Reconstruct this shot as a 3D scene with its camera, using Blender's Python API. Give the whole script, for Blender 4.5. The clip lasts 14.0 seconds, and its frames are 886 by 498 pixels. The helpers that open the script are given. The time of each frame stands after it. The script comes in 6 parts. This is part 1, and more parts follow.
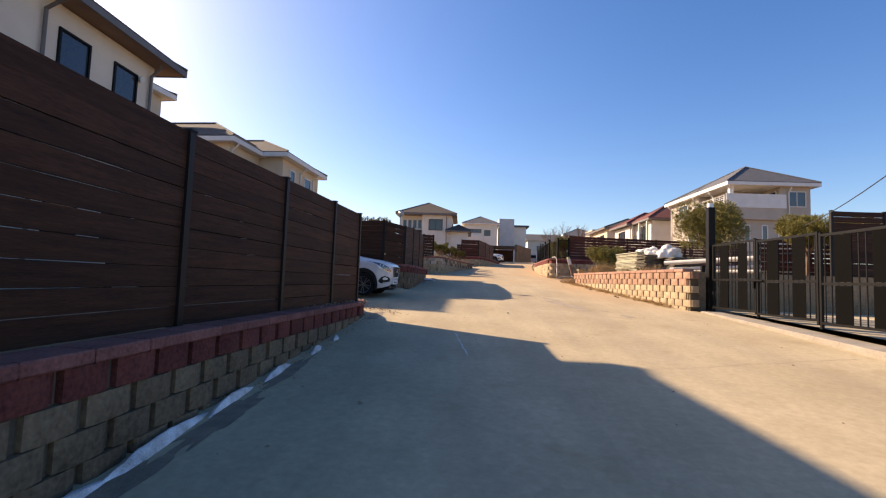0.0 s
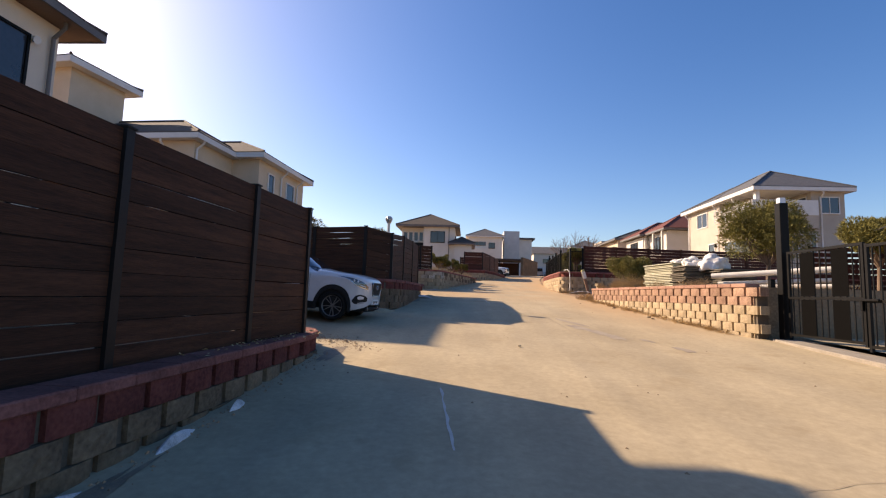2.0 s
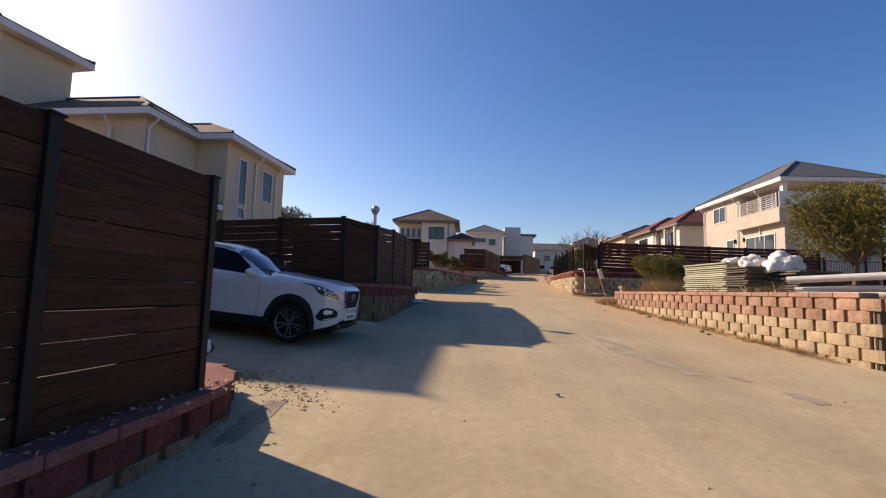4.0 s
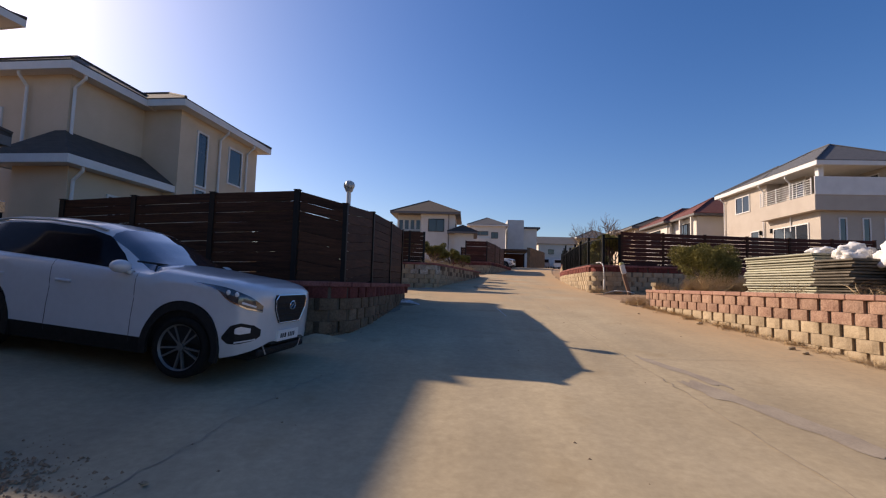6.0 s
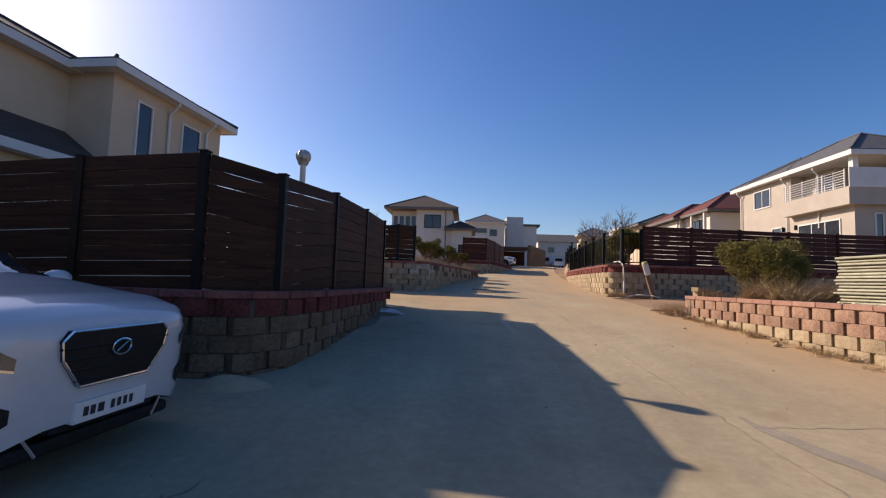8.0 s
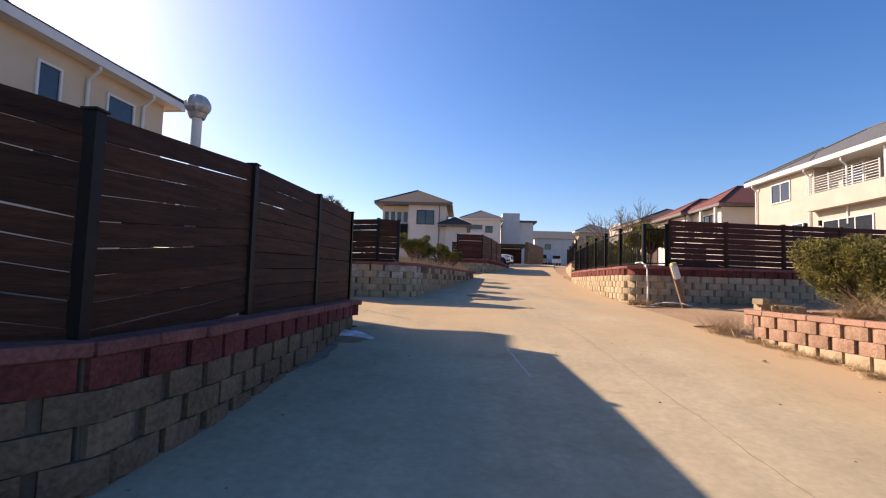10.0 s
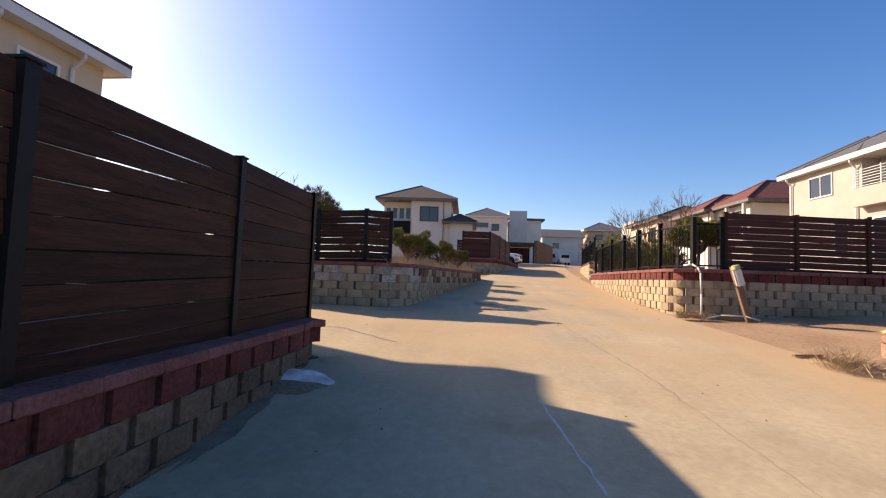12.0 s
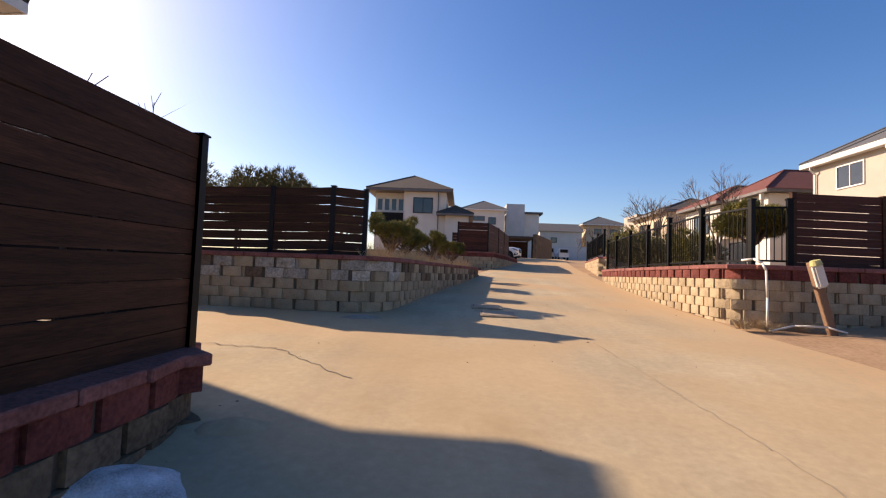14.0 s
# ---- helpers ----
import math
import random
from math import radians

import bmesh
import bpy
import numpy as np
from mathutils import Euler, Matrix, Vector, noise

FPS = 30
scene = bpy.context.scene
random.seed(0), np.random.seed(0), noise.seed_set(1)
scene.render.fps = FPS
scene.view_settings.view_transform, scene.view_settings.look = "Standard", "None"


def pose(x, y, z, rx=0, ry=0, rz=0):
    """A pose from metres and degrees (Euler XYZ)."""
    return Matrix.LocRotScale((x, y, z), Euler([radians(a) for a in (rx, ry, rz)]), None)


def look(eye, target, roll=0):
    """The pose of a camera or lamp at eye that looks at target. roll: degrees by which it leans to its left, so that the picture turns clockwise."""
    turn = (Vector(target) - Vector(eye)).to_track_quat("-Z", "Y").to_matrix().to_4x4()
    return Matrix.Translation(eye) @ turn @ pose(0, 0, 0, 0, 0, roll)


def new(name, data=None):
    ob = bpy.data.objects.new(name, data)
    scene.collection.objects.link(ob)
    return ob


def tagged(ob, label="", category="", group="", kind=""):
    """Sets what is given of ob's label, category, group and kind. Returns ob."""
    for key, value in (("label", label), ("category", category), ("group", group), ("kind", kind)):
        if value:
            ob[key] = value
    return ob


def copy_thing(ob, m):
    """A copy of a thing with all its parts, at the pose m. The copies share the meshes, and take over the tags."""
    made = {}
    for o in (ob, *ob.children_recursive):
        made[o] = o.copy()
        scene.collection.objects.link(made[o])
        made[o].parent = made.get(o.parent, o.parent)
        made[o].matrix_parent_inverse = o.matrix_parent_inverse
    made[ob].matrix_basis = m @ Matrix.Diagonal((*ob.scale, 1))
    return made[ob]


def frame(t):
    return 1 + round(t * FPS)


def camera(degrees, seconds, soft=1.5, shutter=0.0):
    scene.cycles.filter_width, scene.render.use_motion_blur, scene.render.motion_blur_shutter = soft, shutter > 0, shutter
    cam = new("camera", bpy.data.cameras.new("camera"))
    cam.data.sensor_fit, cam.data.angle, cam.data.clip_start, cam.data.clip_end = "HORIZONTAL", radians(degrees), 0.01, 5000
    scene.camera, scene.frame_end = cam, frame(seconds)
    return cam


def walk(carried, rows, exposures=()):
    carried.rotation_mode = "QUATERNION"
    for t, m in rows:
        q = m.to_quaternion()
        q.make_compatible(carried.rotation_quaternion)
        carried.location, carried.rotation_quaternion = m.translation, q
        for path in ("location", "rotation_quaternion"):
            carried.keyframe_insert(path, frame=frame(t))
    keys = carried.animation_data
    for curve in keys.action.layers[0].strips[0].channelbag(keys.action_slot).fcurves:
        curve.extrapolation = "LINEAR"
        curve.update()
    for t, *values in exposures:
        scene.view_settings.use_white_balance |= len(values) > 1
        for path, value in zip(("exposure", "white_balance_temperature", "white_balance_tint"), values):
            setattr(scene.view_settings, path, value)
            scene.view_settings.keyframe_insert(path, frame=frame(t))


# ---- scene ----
cam = camera(87.7, 14.0, soft=1.2)
PATH = [
    (0.0, (-0.248, 0.666, 1.113), (-0.335, 2.66, 1.249), 2.02),
    (0.5, (-0.154, 1.443, 1.199), (-0.243, 3.435, 1.362), 1.87),
    (1.0, (-0.147, 2.233, 1.256), (-0.24, 4.223, 1.437), 1.8),
    (1.5, (-0.067, 3.003, 1.27), (-0.168, 4.991, 1.46), 1.74),
    (2.0, (-0.06, 3.681, 1.253), (-0.169, 5.668, 1.448), 1.74),
    (2.5, (-0.109, 4.391, 1.33), (-0.219, 6.378, 1.524), 1.77),
    (3.0, (-0.124, 5.115, 1.385), (-0.235, 7.102, 1.576), 1.74),
    (3.5, (-0.153, 5.841, 1.456), (-0.261, 7.829, 1.643), 1.71),
    (4.0, (-0.186, 6.57, 1.532), (-0.291, 8.559, 1.713), 1.67),
    (4.5, (-0.212, 7.304, 1.601), (-0.315, 9.293, 1.775), 1.64),
    (5.0, (-0.223, 8.042, 1.652), (-0.326, 10.032, 1.819), 1.63),
    (5.5, (-0.14, 8.818, 1.675), (-0.247, 10.809, 1.836), 1.62),
    (6.0, (-0.146, 9.58, 1.661), (-0.258, 11.571, 1.816), 1.69),
    (6.5, (-0.144, 10.293, 1.69), (-0.261, 12.284, 1.84), 1.71),
    (7.0, (-0.104, 11.011, 1.755), (-0.223, 13.002, 1.906), 1.67),
    (7.5, (-0.159, 11.691, 1.819), (-0.27, 13.683, 1.966), 1.78),
    (8.0, (-0.135, 12.363, 1.826), (-0.238, 14.355, 1.972), 1.86),
    (8.5, (-0.125, 13.059, 1.888), (-0.223, 15.051, 2.031), 1.85),
    (9.0, (-0.109, 13.758, 1.958), (-0.2, 15.751, 2.098), 1.81),
    (9.5, (-0.091, 14.458, 2.029), (-0.177, 16.452, 2.166), 1.77),
    (10.0, (-0.078, 15.155, 2.097), (-0.16, 17.15, 2.23), 1.74),
    (10.5, (-0.074, 15.846, 2.155), (-0.156, 17.841, 2.285), 1.74),
    (11.0, (-0.092, 16.532, 2.184), (-0.184, 18.526, 2.31), 1.85),
    (11.5, (-0.129, 17.178, 2.217), (-0.23, 19.171, 2.343), 1.93),
    (12.0, (-0.121, 17.888, 2.266), (-0.225, 19.882, 2.392), 2.0),
    (12.5, (-0.17, 18.558, 2.288), (-0.273, 20.552, 2.409), 2.05),
    (13.0, (-0.138, 19.257, 2.288), (-0.236, 21.252, 2.401), 2.1),
    (13.5, (-0.096, 19.936, 2.268), (-0.19, 21.931, 2.377), 2.13),
    (14.0, (-0.114, 20.541, 2.329), (-0.199, 22.537, 2.432), 2.2),
]
EXPOSURES = [(0.0, 1.1, 7800, 20), (1.5, 0.98, 7750, 20), (2.7, 0.78, 7550, 20), (5.0, 0.42, 7100, 20), (8.0, 0.36, 6750, 19), (10.5, 1.0, 7150, 20), (11.5, 0.86, 7200, 19), (12.5, 1.0, 7350, 20), (13.5, 0.96, 7450, 21), (14.0, 0.8, 7450, 21)]
walk(cam, [(t, look(eye, target, roll)) for t, eye, target, roll in PATH], EXPOSURES)

# ---- light ----
SUN_AZ, SUN_EL = -60.5, 29.4
world = bpy.data.worlds.new("sky")
scene.world = world
world.use_nodes = True
wn = world.node_tree
sky = wn.nodes.new("ShaderNodeTexSky")
sky.sky_type = 'NISHITA'
sky.sun_disc = False
sky.sun_elevation = radians(SUN_EL)
sky.sun_rotation = radians(SUN_AZ)
sky.air_density, sky.dust_density, sky.ozone_density = 1.0, 1.0, 3.3
tone = wn.nodes.new("ShaderNodeHueSaturation")
tone.inputs["Saturation"].default_value = 1.3
tone.inputs["Hue"].default_value = 0.508
wn.links.new(sky.outputs[0], tone.inputs["Color"])
wn.links.new(tone.outputs[0], wn.nodes["Background"].inputs[0])
wn.nodes["Background"].inputs[1].default_value = 0.106
sun_data = bpy.data.lights.new("sun", 'SUN')
sun_data.energy, sun_data.angle, sun_data.color = 4.8, radians(0.6), (1.0, 0.872, 0.69)
sun = new("sun", sun_data)
_s = Vector((math.sin(radians(SUN_AZ)) * math.cos(radians(SUN_EL)), math.cos(radians(SUN_AZ)) * math.cos(radians(SUN_EL)), math.sin(radians(SUN_EL))))
sun.matrix_world = look(_s * 60, (0, 0, 0))

# ---- materials ----


def material(name, dark, light, scale=2.0, rough=0.8, bump=0.2, metal=0.0, vary=0.0, stretch=(1, 1, 1), fine=14.0, grit=0.35, coat=0.0, spec=0.5):
    """Two scales of variation between two colours, with relief and a little change from piece to piece."""
    m = bpy.data.materials.new(name)
    m.use_nodes = True
    nt = m.node_tree
    nd, ln = nt.nodes, nt.links.new
    bs = nd["Principled BSDF"]
    geo = nd.new("ShaderNodeNewGeometry")
    mp = nd.new("ShaderNodeMapping")
    mp.inputs["Scale"].default_value = stretch
    ln(geo.outputs["Position"], mp.inputs[0])
    n1, n2 = nd.new("ShaderNodeTexNoise"), nd.new("ShaderNodeTexNoise")
    n1.inputs["Scale"].default_value, n1.inputs["Detail"].default_value = scale, 5
    n2.inputs["Scale"].default_value, n2.inputs["Detail"].default_value = scale * fine, 4
    ln(mp.outputs[0], n1.inputs[0])
    ln(mp.outputs[0], n2.inputs[0])
    mx = nd.new("ShaderNodeMix")
    mx.inputs[0].default_value = grit
    ln(n1.outputs[0], mx.inputs[2])
    ln(n2.outputs[0], mx.inputs[3])
    rp = nd.new("ShaderNodeValToRGB")
    rp.color_ramp.elements[0].position, rp.color_ramp.elements[1].position = 0.33, 0.67
    rp.color_ramp.elements[0].color, rp.color_ramp.elements[1].color = (*dark, 1), (*light, 1)
    ln(mx.outputs[0], rp.inputs[0])
    col = rp.outputs[0]
    if vary:
        oi = nd.new("ShaderNodeObjectInfo")
        mr = nd.new("ShaderNodeMapRange")
        mr.inputs[3].default_value, mr.inputs[4].default_value = 1 - vary, 1 + vary
        ln(oi.outputs["Random"], mr.inputs[0])
        hs = nd.new("ShaderNodeHueSaturation")
        ln(mr.outputs[0], hs.inputs["Value"])
        ln(col, hs.inputs["Color"])
        col = hs.outputs[0]
    ln(col, bs.inputs["Base Color"])
    bs.inputs["Roughness"].default_value, bs.inputs["Metallic"].default_value = rough, metal
    bs.inputs["Coat Weight"].default_value = coat
    bs.inputs["Coat Roughness"].default_value = 0.04
    bs.inputs["Specular IOR Level"].default_value = spec
    if bump:
        bp = nd.new("ShaderNodeBump")
        bp.inputs["Strength"].default_value, bp.inputs["Distance"].default_value = bump, 0.02
        ln(mx.outputs[0], bp.inputs["Height"])
        ln(bp.outputs[0], bs.inputs["Normal"])
    return m


def concrete_material():
    """Broom-finished concrete: pale sandy grey, worn wheel tracks, dust and dark stains."""
    m = material("road_concrete", (0.36, 0.296, 0.194), (0.478, 0.40, 0.268), 0.55, 0.9, 0.12, fine=30, grit=0.3, spec=0.15)
    nt = m.node_tree
    nd, ln = nt.nodes, nt.links.new
    bs = nd["Principled BSDF"]
    old = bs.inputs["Base Color"].links[0].from_socket
    geo = nd.new("ShaderNodeNewGeometry")
    mp = nd.new("ShaderNodeMapping")
    mp.inputs["Scale"].default_value = (1.6, 0.16, 1)
    ln(geo.outputs["Position"], mp.inputs[0])
    streak = nd.new("ShaderNodeTexNoise")
    streak.inputs["Scale"].default_value, streak.inputs["Detail"].default_value = 1.0, 6
    ln(mp.outputs[0], streak.inputs[0])
    r1 = nd.new("ShaderNodeValToRGB")
    r1.color_ramp.elements[0].position, r1.color_ramp.elements[1].position = 0.35, 0.7
    r1.color_ramp.elements[0].color, r1.color_ramp.elements[1].color = (0.89, 0.89, 0.90, 1), (1.06, 1.045, 1.02, 1)
    ln(streak.outputs[0], r1.inputs[0])
    mul = nd.new("ShaderNodeMix")
    mul.data_type, mul.blend_type = 'RGBA', 'MULTIPLY'
    mul.inputs[0].default_value = 1
    ln(old, mul.inputs[6])
    ln(r1.outputs[0], mul.inputs[7])
    spots = nd.new("ShaderNodeTexNoise")
    spots.inputs["Scale"].default_value, spots.inputs["Detail"].default_value = 1.3, 8
    ln(geo.outputs["Position"], spots.inputs[0])
    r2 = nd.new("ShaderNodeValToRGB")
    r2.color_ramp.elements[0].position, r2.color_ramp.elements[1].position = 0.60, 0.74
    r2.color_ramp.elements[0].color, r2.color_ramp.elements[1].color = (0, 0, 0, 1), (0.55, 0.55, 0.55, 1)
    ln(spots.outputs[0], r2.inputs[0])
    st = nd.new("ShaderNodeMix")
    st.data_type = 'RGBA'
    ln(r2.outputs[0], st.inputs[0])
    ln(mul.outputs[2], st.inputs[6])
    st.inputs[7].default_value = (0.30, 0.23, 0.135, 1)
    speck = nd.new("ShaderNodeTexNoise")
    speck.inputs["Scale"].default_value, speck.inputs["Detail"].default_value = 9.0, 9
    speck.inputs["Roughness"].default_value = 0.75
    ln(geo.outputs["Position"], speck.inputs[0])
    r3 = nd.new("ShaderNodeValToRGB")
    r3.color_ramp.elements[0].position, r3.color_ramp.elements[1].position = 0.32, 0.68
    r3.color_ramp.elements[0].color, r3.color_ramp.elements[1].color = (0.87, 0.865, 0.855, 1), (1.08, 1.075, 1.07, 1)
    ln(speck.outputs[0], r3.inputs[0])
    fin = nd.new("ShaderNodeMix")
    fin.data_type, fin.blend_type = 'RGBA', 'MULTIPLY'
    fin.inputs[0].default_value = 1
    ln(st.outputs[2], fin.inputs[6])
    ln(r3.outputs[0], fin.inputs[7])
    # sand washed over the lane from the bare lot
    sep = nd.new("ShaderNodeSeparateXYZ")
    ln(geo.outputs["Position"], sep.inputs[0])

    def ramp(socket, a, b):
        r = nd.new("ShaderNodeMapRange")
        r.interpolation_type = 'SMOOTHSTEP'
        r.inputs[1].default_value, r.inputs[2].default_value = a, b
        ln(socket, r.inputs[0])
        return r.outputs[0]

    def times(a, b):
        t = nd.new("ShaderNodeMath")
        t.operation = 'MULTIPLY'
        ln(a, t.inputs[0])
        ln(b, t.inputs[1])
        return t.outputs[0]

    wide = nd.new("ShaderNodeTexNoise")
    wide.inputs["Scale"].default_value, wide.inputs["Detail"].default_value = 0.45, 7
    ln(geo.outputs["Position"], wide.inputs[0])
    drift = times(ramp(sep.outputs[1], 19.0, 26.0), ramp(wide.outputs[0], 0.36, 0.66))
    edge = times(ramp(sep.outputs[0], 2.6, 5.4), ramp(speck.outputs[0], 0.2, 0.6))
    most = nd.new("ShaderNodeMath")
    most.operation = 'MAXIMUM'
    ln(times(drift, ramp(sep.outputs[1], 10.0, 40.0)), most.inputs[0])
    ln(times(edge, ramp(sep.outputs[1], 12.0, 22.0)), most.inputs[1])
    sand = nd.new("ShaderNodeMix")
    sand.data_type = 'RGBA'
    ln(most.outputs[0], sand.inputs[0])
    ln(fin.outputs[2], sand.inputs[6])
    sand.inputs[7].default_value = (0.46, 0.31, 0.17, 1)
    ln(sand.outputs[2], bs.inputs["Base Color"])
    return m


CONCRETE = concrete_material()
DIRT = material("sandy_dirt", (0.24, 0.15, 0.085), (0.42, 0.28, 0.17), 0.9, 0.95, 0.6, fine=18, grit=0.45, spec=0.2)
SOIL = material("dry_soil", (0.16, 0.115, 0.075), (0.34, 0.25, 0.16), 1.5, 0.95, 0.8, fine=14, grit=0.5, spec=0.2)
BLOCK_TAN = material("tan_block", (0.27, 0.205, 0.13), (0.45, 0.355, 0.235), 4, 0.92, 0.8, vary=0.14, fine=12, grit=0.5, spec=0.2)
# Grey (a darker tan), red and cap tones carry the left walls' shade.
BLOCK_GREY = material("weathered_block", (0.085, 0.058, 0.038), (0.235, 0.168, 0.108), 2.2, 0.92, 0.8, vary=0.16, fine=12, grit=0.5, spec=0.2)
BLOCK_RED = material("red_block", (0.072, 0.019, 0.017), (0.205, 0.062, 0.05), 2.5, 0.92, 0.8, vary=0.16, fine=12, grit=0.5, spec=0.2)
BLOCK_CAP = material("red_cap", (0.135, 0.05, 0.044), (0.31, 0.125, 0.108), 3, 0.9, 0.5, vary=0.12, fine=12, grit=0.5, spec=0.2)
BLOCK_FADED = material("sun_faded_red_block", (0.19, 0.105, 0.075), (0.40, 0.265, 0.185), 3, 0.92, 0.8, vary=0.15, fine=12, grit=0.5, spec=0.2)
FADED_CAP = material("faded_cap", (0.24, 0.125, 0.095), (0.41, 0.245, 0.18), 3, 0.9, 0.5, vary=0.12, fine=12, grit=0.5, spec=0.2)
BLOCK_BLOOM = material("bloomed_block", (0.20, 0.16, 0.11), (0.52, 0.47, 0.40), 3.2, 0.92, 0.8, vary=0.2, fine=8, grit=0.5, spec=0.2)
CORE = material("wall_core", (0.09, 0.075, 0.06), (0.16, 0.13, 0.10), 3, 0.95, 0.5, spec=0.2)
WOOD = material("dark_stained_wood", (0.019, 0.0075, 0.0042), (0.078, 0.031, 0.016), 1.6, 0.72, 0.35, vary=0.25, stretch=(1, 1, 14), fine=7, grit=0.45, spec=0.22)
WOOD_RED = material("red_stained_wood", (0.035, 0.009, 0.006), (0.095, 0.03, 0.018), 1.6, 0.7, 0.35, vary=0.22, stretch=(1, 1, 14), fine=7, grit=0.45, spec=0.25)
BLACK = material("black_metal", (0.003, 0.003, 0.003), (0.007, 0.0065, 0.0065), 5, 0.5, 0.05, spec=0.15)
POSTM = material("black_post", (0.007, 0.006, 0.006), (0.015, 0.012, 0.011), 3, 0.55, 0.08, spec=0.25)
STUCCO = material("beige_stucco", (0.50, 0.40, 0.29), (0.60, 0.49, 0.37), 1.2, 0.92, 0.25, fine=60, grit=0.4, spec=0.2)
STUCCO_PALE = material("pale_stucco", (0.56, 0.49, 0.41), (0.66, 0.59, 0.50), 1.2, 0.92, 0.25, fine=60, grit=0.4, spec=0.2)
STUCCO_WARM = material("cream_stucco", (0.385, 0.335, 0.282), (0.46, 0.408, 0.35), 1.0, 0.92, 0.2, fine=60, grit=0.4, spec=0.2)
STUCCO_WHITE = material("white_stucco", (0.56, 0.52, 0.46), (0.66, 0.62, 0.56), 0.8, 0.9, 0.15, fine=60, grit=0.4, spec=0.2)
STUCCO_GREY = material("grey_stucco", (0.42, 0.42, 0.42), (0.52, 0.52, 0.51), 0.8, 0.9, 0.15, fine=60, grit=0.4)
WHITE = material("white_trim", (0.58, 0.57, 0.55), (0.68, 0.67, 0.65), 2, 0.6, 0.05)
DARKTRIM = material("grey_gutter", (0.10, 0.09, 0.085), (0.15, 0.14, 0.135), 2, 0.55, 0.05)
SOFFIT = material("brown_soffit", (0.20, 0.12, 0.08), (0.27, 0.17, 0.11), 2, 0.8, 0.1)
SHINGLE = material("grey_shingle", (0.055, 0.058, 0.065), (0.12, 0.122, 0.13), 3, 0.9, 0.5, stretch=(1, 1, 5), fine=9, grit=0.5)
SHINGLE_BR = material("brown_shingle", (0.036, 0.028, 0.023), (0.085, 0.066, 0.054), 3, 0.9, 0.5, stretch=(1, 1, 5), fine=9, grit=0.5)
SHINGLE_RED = material("red_shingle", (0.10, 0.028, 0.021), (0.18, 0.055, 0.04), 3, 0.85, 0.5, stretch=(1, 1, 5), fine=9, grit=0.5)
PANE = material("window_glass", (0.02, 0.024, 0.03), (0.035, 0.04, 0.05), 0.7, 0.06, 0.0, spec=0.8)
NEEDLE = material("pine_needles", (0.05, 0.058, 0.013), (0.31, 0.26, 0.055), 3.5, 0.75, 0.0, fine=6, grit=0.5)
NEEDLE_DK = material("dark_needles", (0.07, 0.065, 0.02), (0.2, 0.16, 0.05), 3.5, 0.75, 0.0, fine=6, grit=0.5)
BARK = material("bark", (0.10, 0.065, 0.045), (0.2, 0.14, 0.10), 6, 0.95, 0.7, stretch=(1, 1, 0.3))
GRASS = material("dry_grass", (0.33, 0.235, 0.12), (0.54, 0.41, 0.235), 5, 0.9, 0.0)
KERB_GREY = material("grey_kerb_concrete", (0.20, 0.175, 0.14), (0.33, 0.29, 0.235), 2.5, 0.92, 0.4, fine=14, grit=0.5)
SNOW = material("old_snow", (0.30, 0.285, 0.27), (0.82, 0.83, 0.85), 6, 0.8, 0.9)

# ---- helpers for shapes ----


def box(bm, x0, x1, y0, y1, z0, z1, m=None):
    vs = [bm.verts.new(Vector((x, y, z)) if m is None else m @ Vector((x, y, z))) for z in (z0, z1) for y in (y0, y1) for x in (x0, x1)]
    for q in ((0, 2, 3, 1), (4, 5, 7, 6), (0, 1, 5, 4), (2, 6, 7, 3), (0, 4, 6, 2), (1, 3, 7, 5)):
        bm.faces.new([vs[i] for i in q])
    return vs


def tube(bm, a, b, r0, r1=None, n=8, caps=True):
    a, b = Vector(a), Vector(b)
    r1 = r0 if r1 is None else r1
    q = (b - a).to_track_quat("Z", "Y")
    ra = [bm.verts.new(a + q @ Vector((r0 * math.cos(i * math.tau / n), r0 * math.sin(i * math.tau / n), 0))) for i in range(n)]
    rb = [bm.verts.new(b + q @ Vector((r1 * math.cos(i * math.tau / n), r1 * math.sin(i * math.tau / n), 0))) for i in range(n)]
    for i in range(n):
        bm.faces.new((ra[i], ra[(i + 1) % n], rb[(i + 1) % n], rb[i]))
    if caps:
        bm.faces.new(ra[::-1])
        bm.faces.new(rb)


def pipe(bm, pts, r, n=6):
    """One bent tube through all the points."""
    pts = [Vector(p) for p in pts]
    rings = []
    for k, p in enumerate(pts):
        q = (pts[min(k + 1, len(pts) - 1)] - pts[max(k - 1, 0)]).to_track_quat("Z", "Y")
        rings.append([bm.verts.new(p + q @ Vector((r * math.cos(i * math.tau / n), r * math.sin(i * math.tau / n), 0))) for i in range(n)])
    for a, b in zip(rings, rings[1:]):
        for i in range(n):
            bm.faces.new((a[i], a[(i + 1) % n], b[(i + 1) % n], b[i]))
    bm.faces.new(rings[0][::-1])
    bm.faces.new(rings[-1])


def bevelled(bm, width, segments=1):
    bmesh.ops.bevel(bm, geom=list(bm.edges), offset=width, segments=segments, affect='EDGES')


def mesh(name, bm, mat, smooth=False):
    bmesh.ops.recalc_face_normals(bm, faces=list(bm.faces))
    me = bpy.data.meshes.new(name)
    bm.to_mesh(me)
    bm.free()
    me.materials.append(mat)
    if smooth:
        for p in me.polygons:
            p.use_smooth = True
    return me


def part(name, bm, mat, parent, label="", smooth=False):
    ob = new(name, mesh(name, bm, mat, smooth))
    ob.parent = parent
    return tagged(ob, label) if label else ob


def piece(name, me, parent, m):
    ob = new(name, me)
    ob.parent = parent
    ob.matrix_basis = m
    return ob


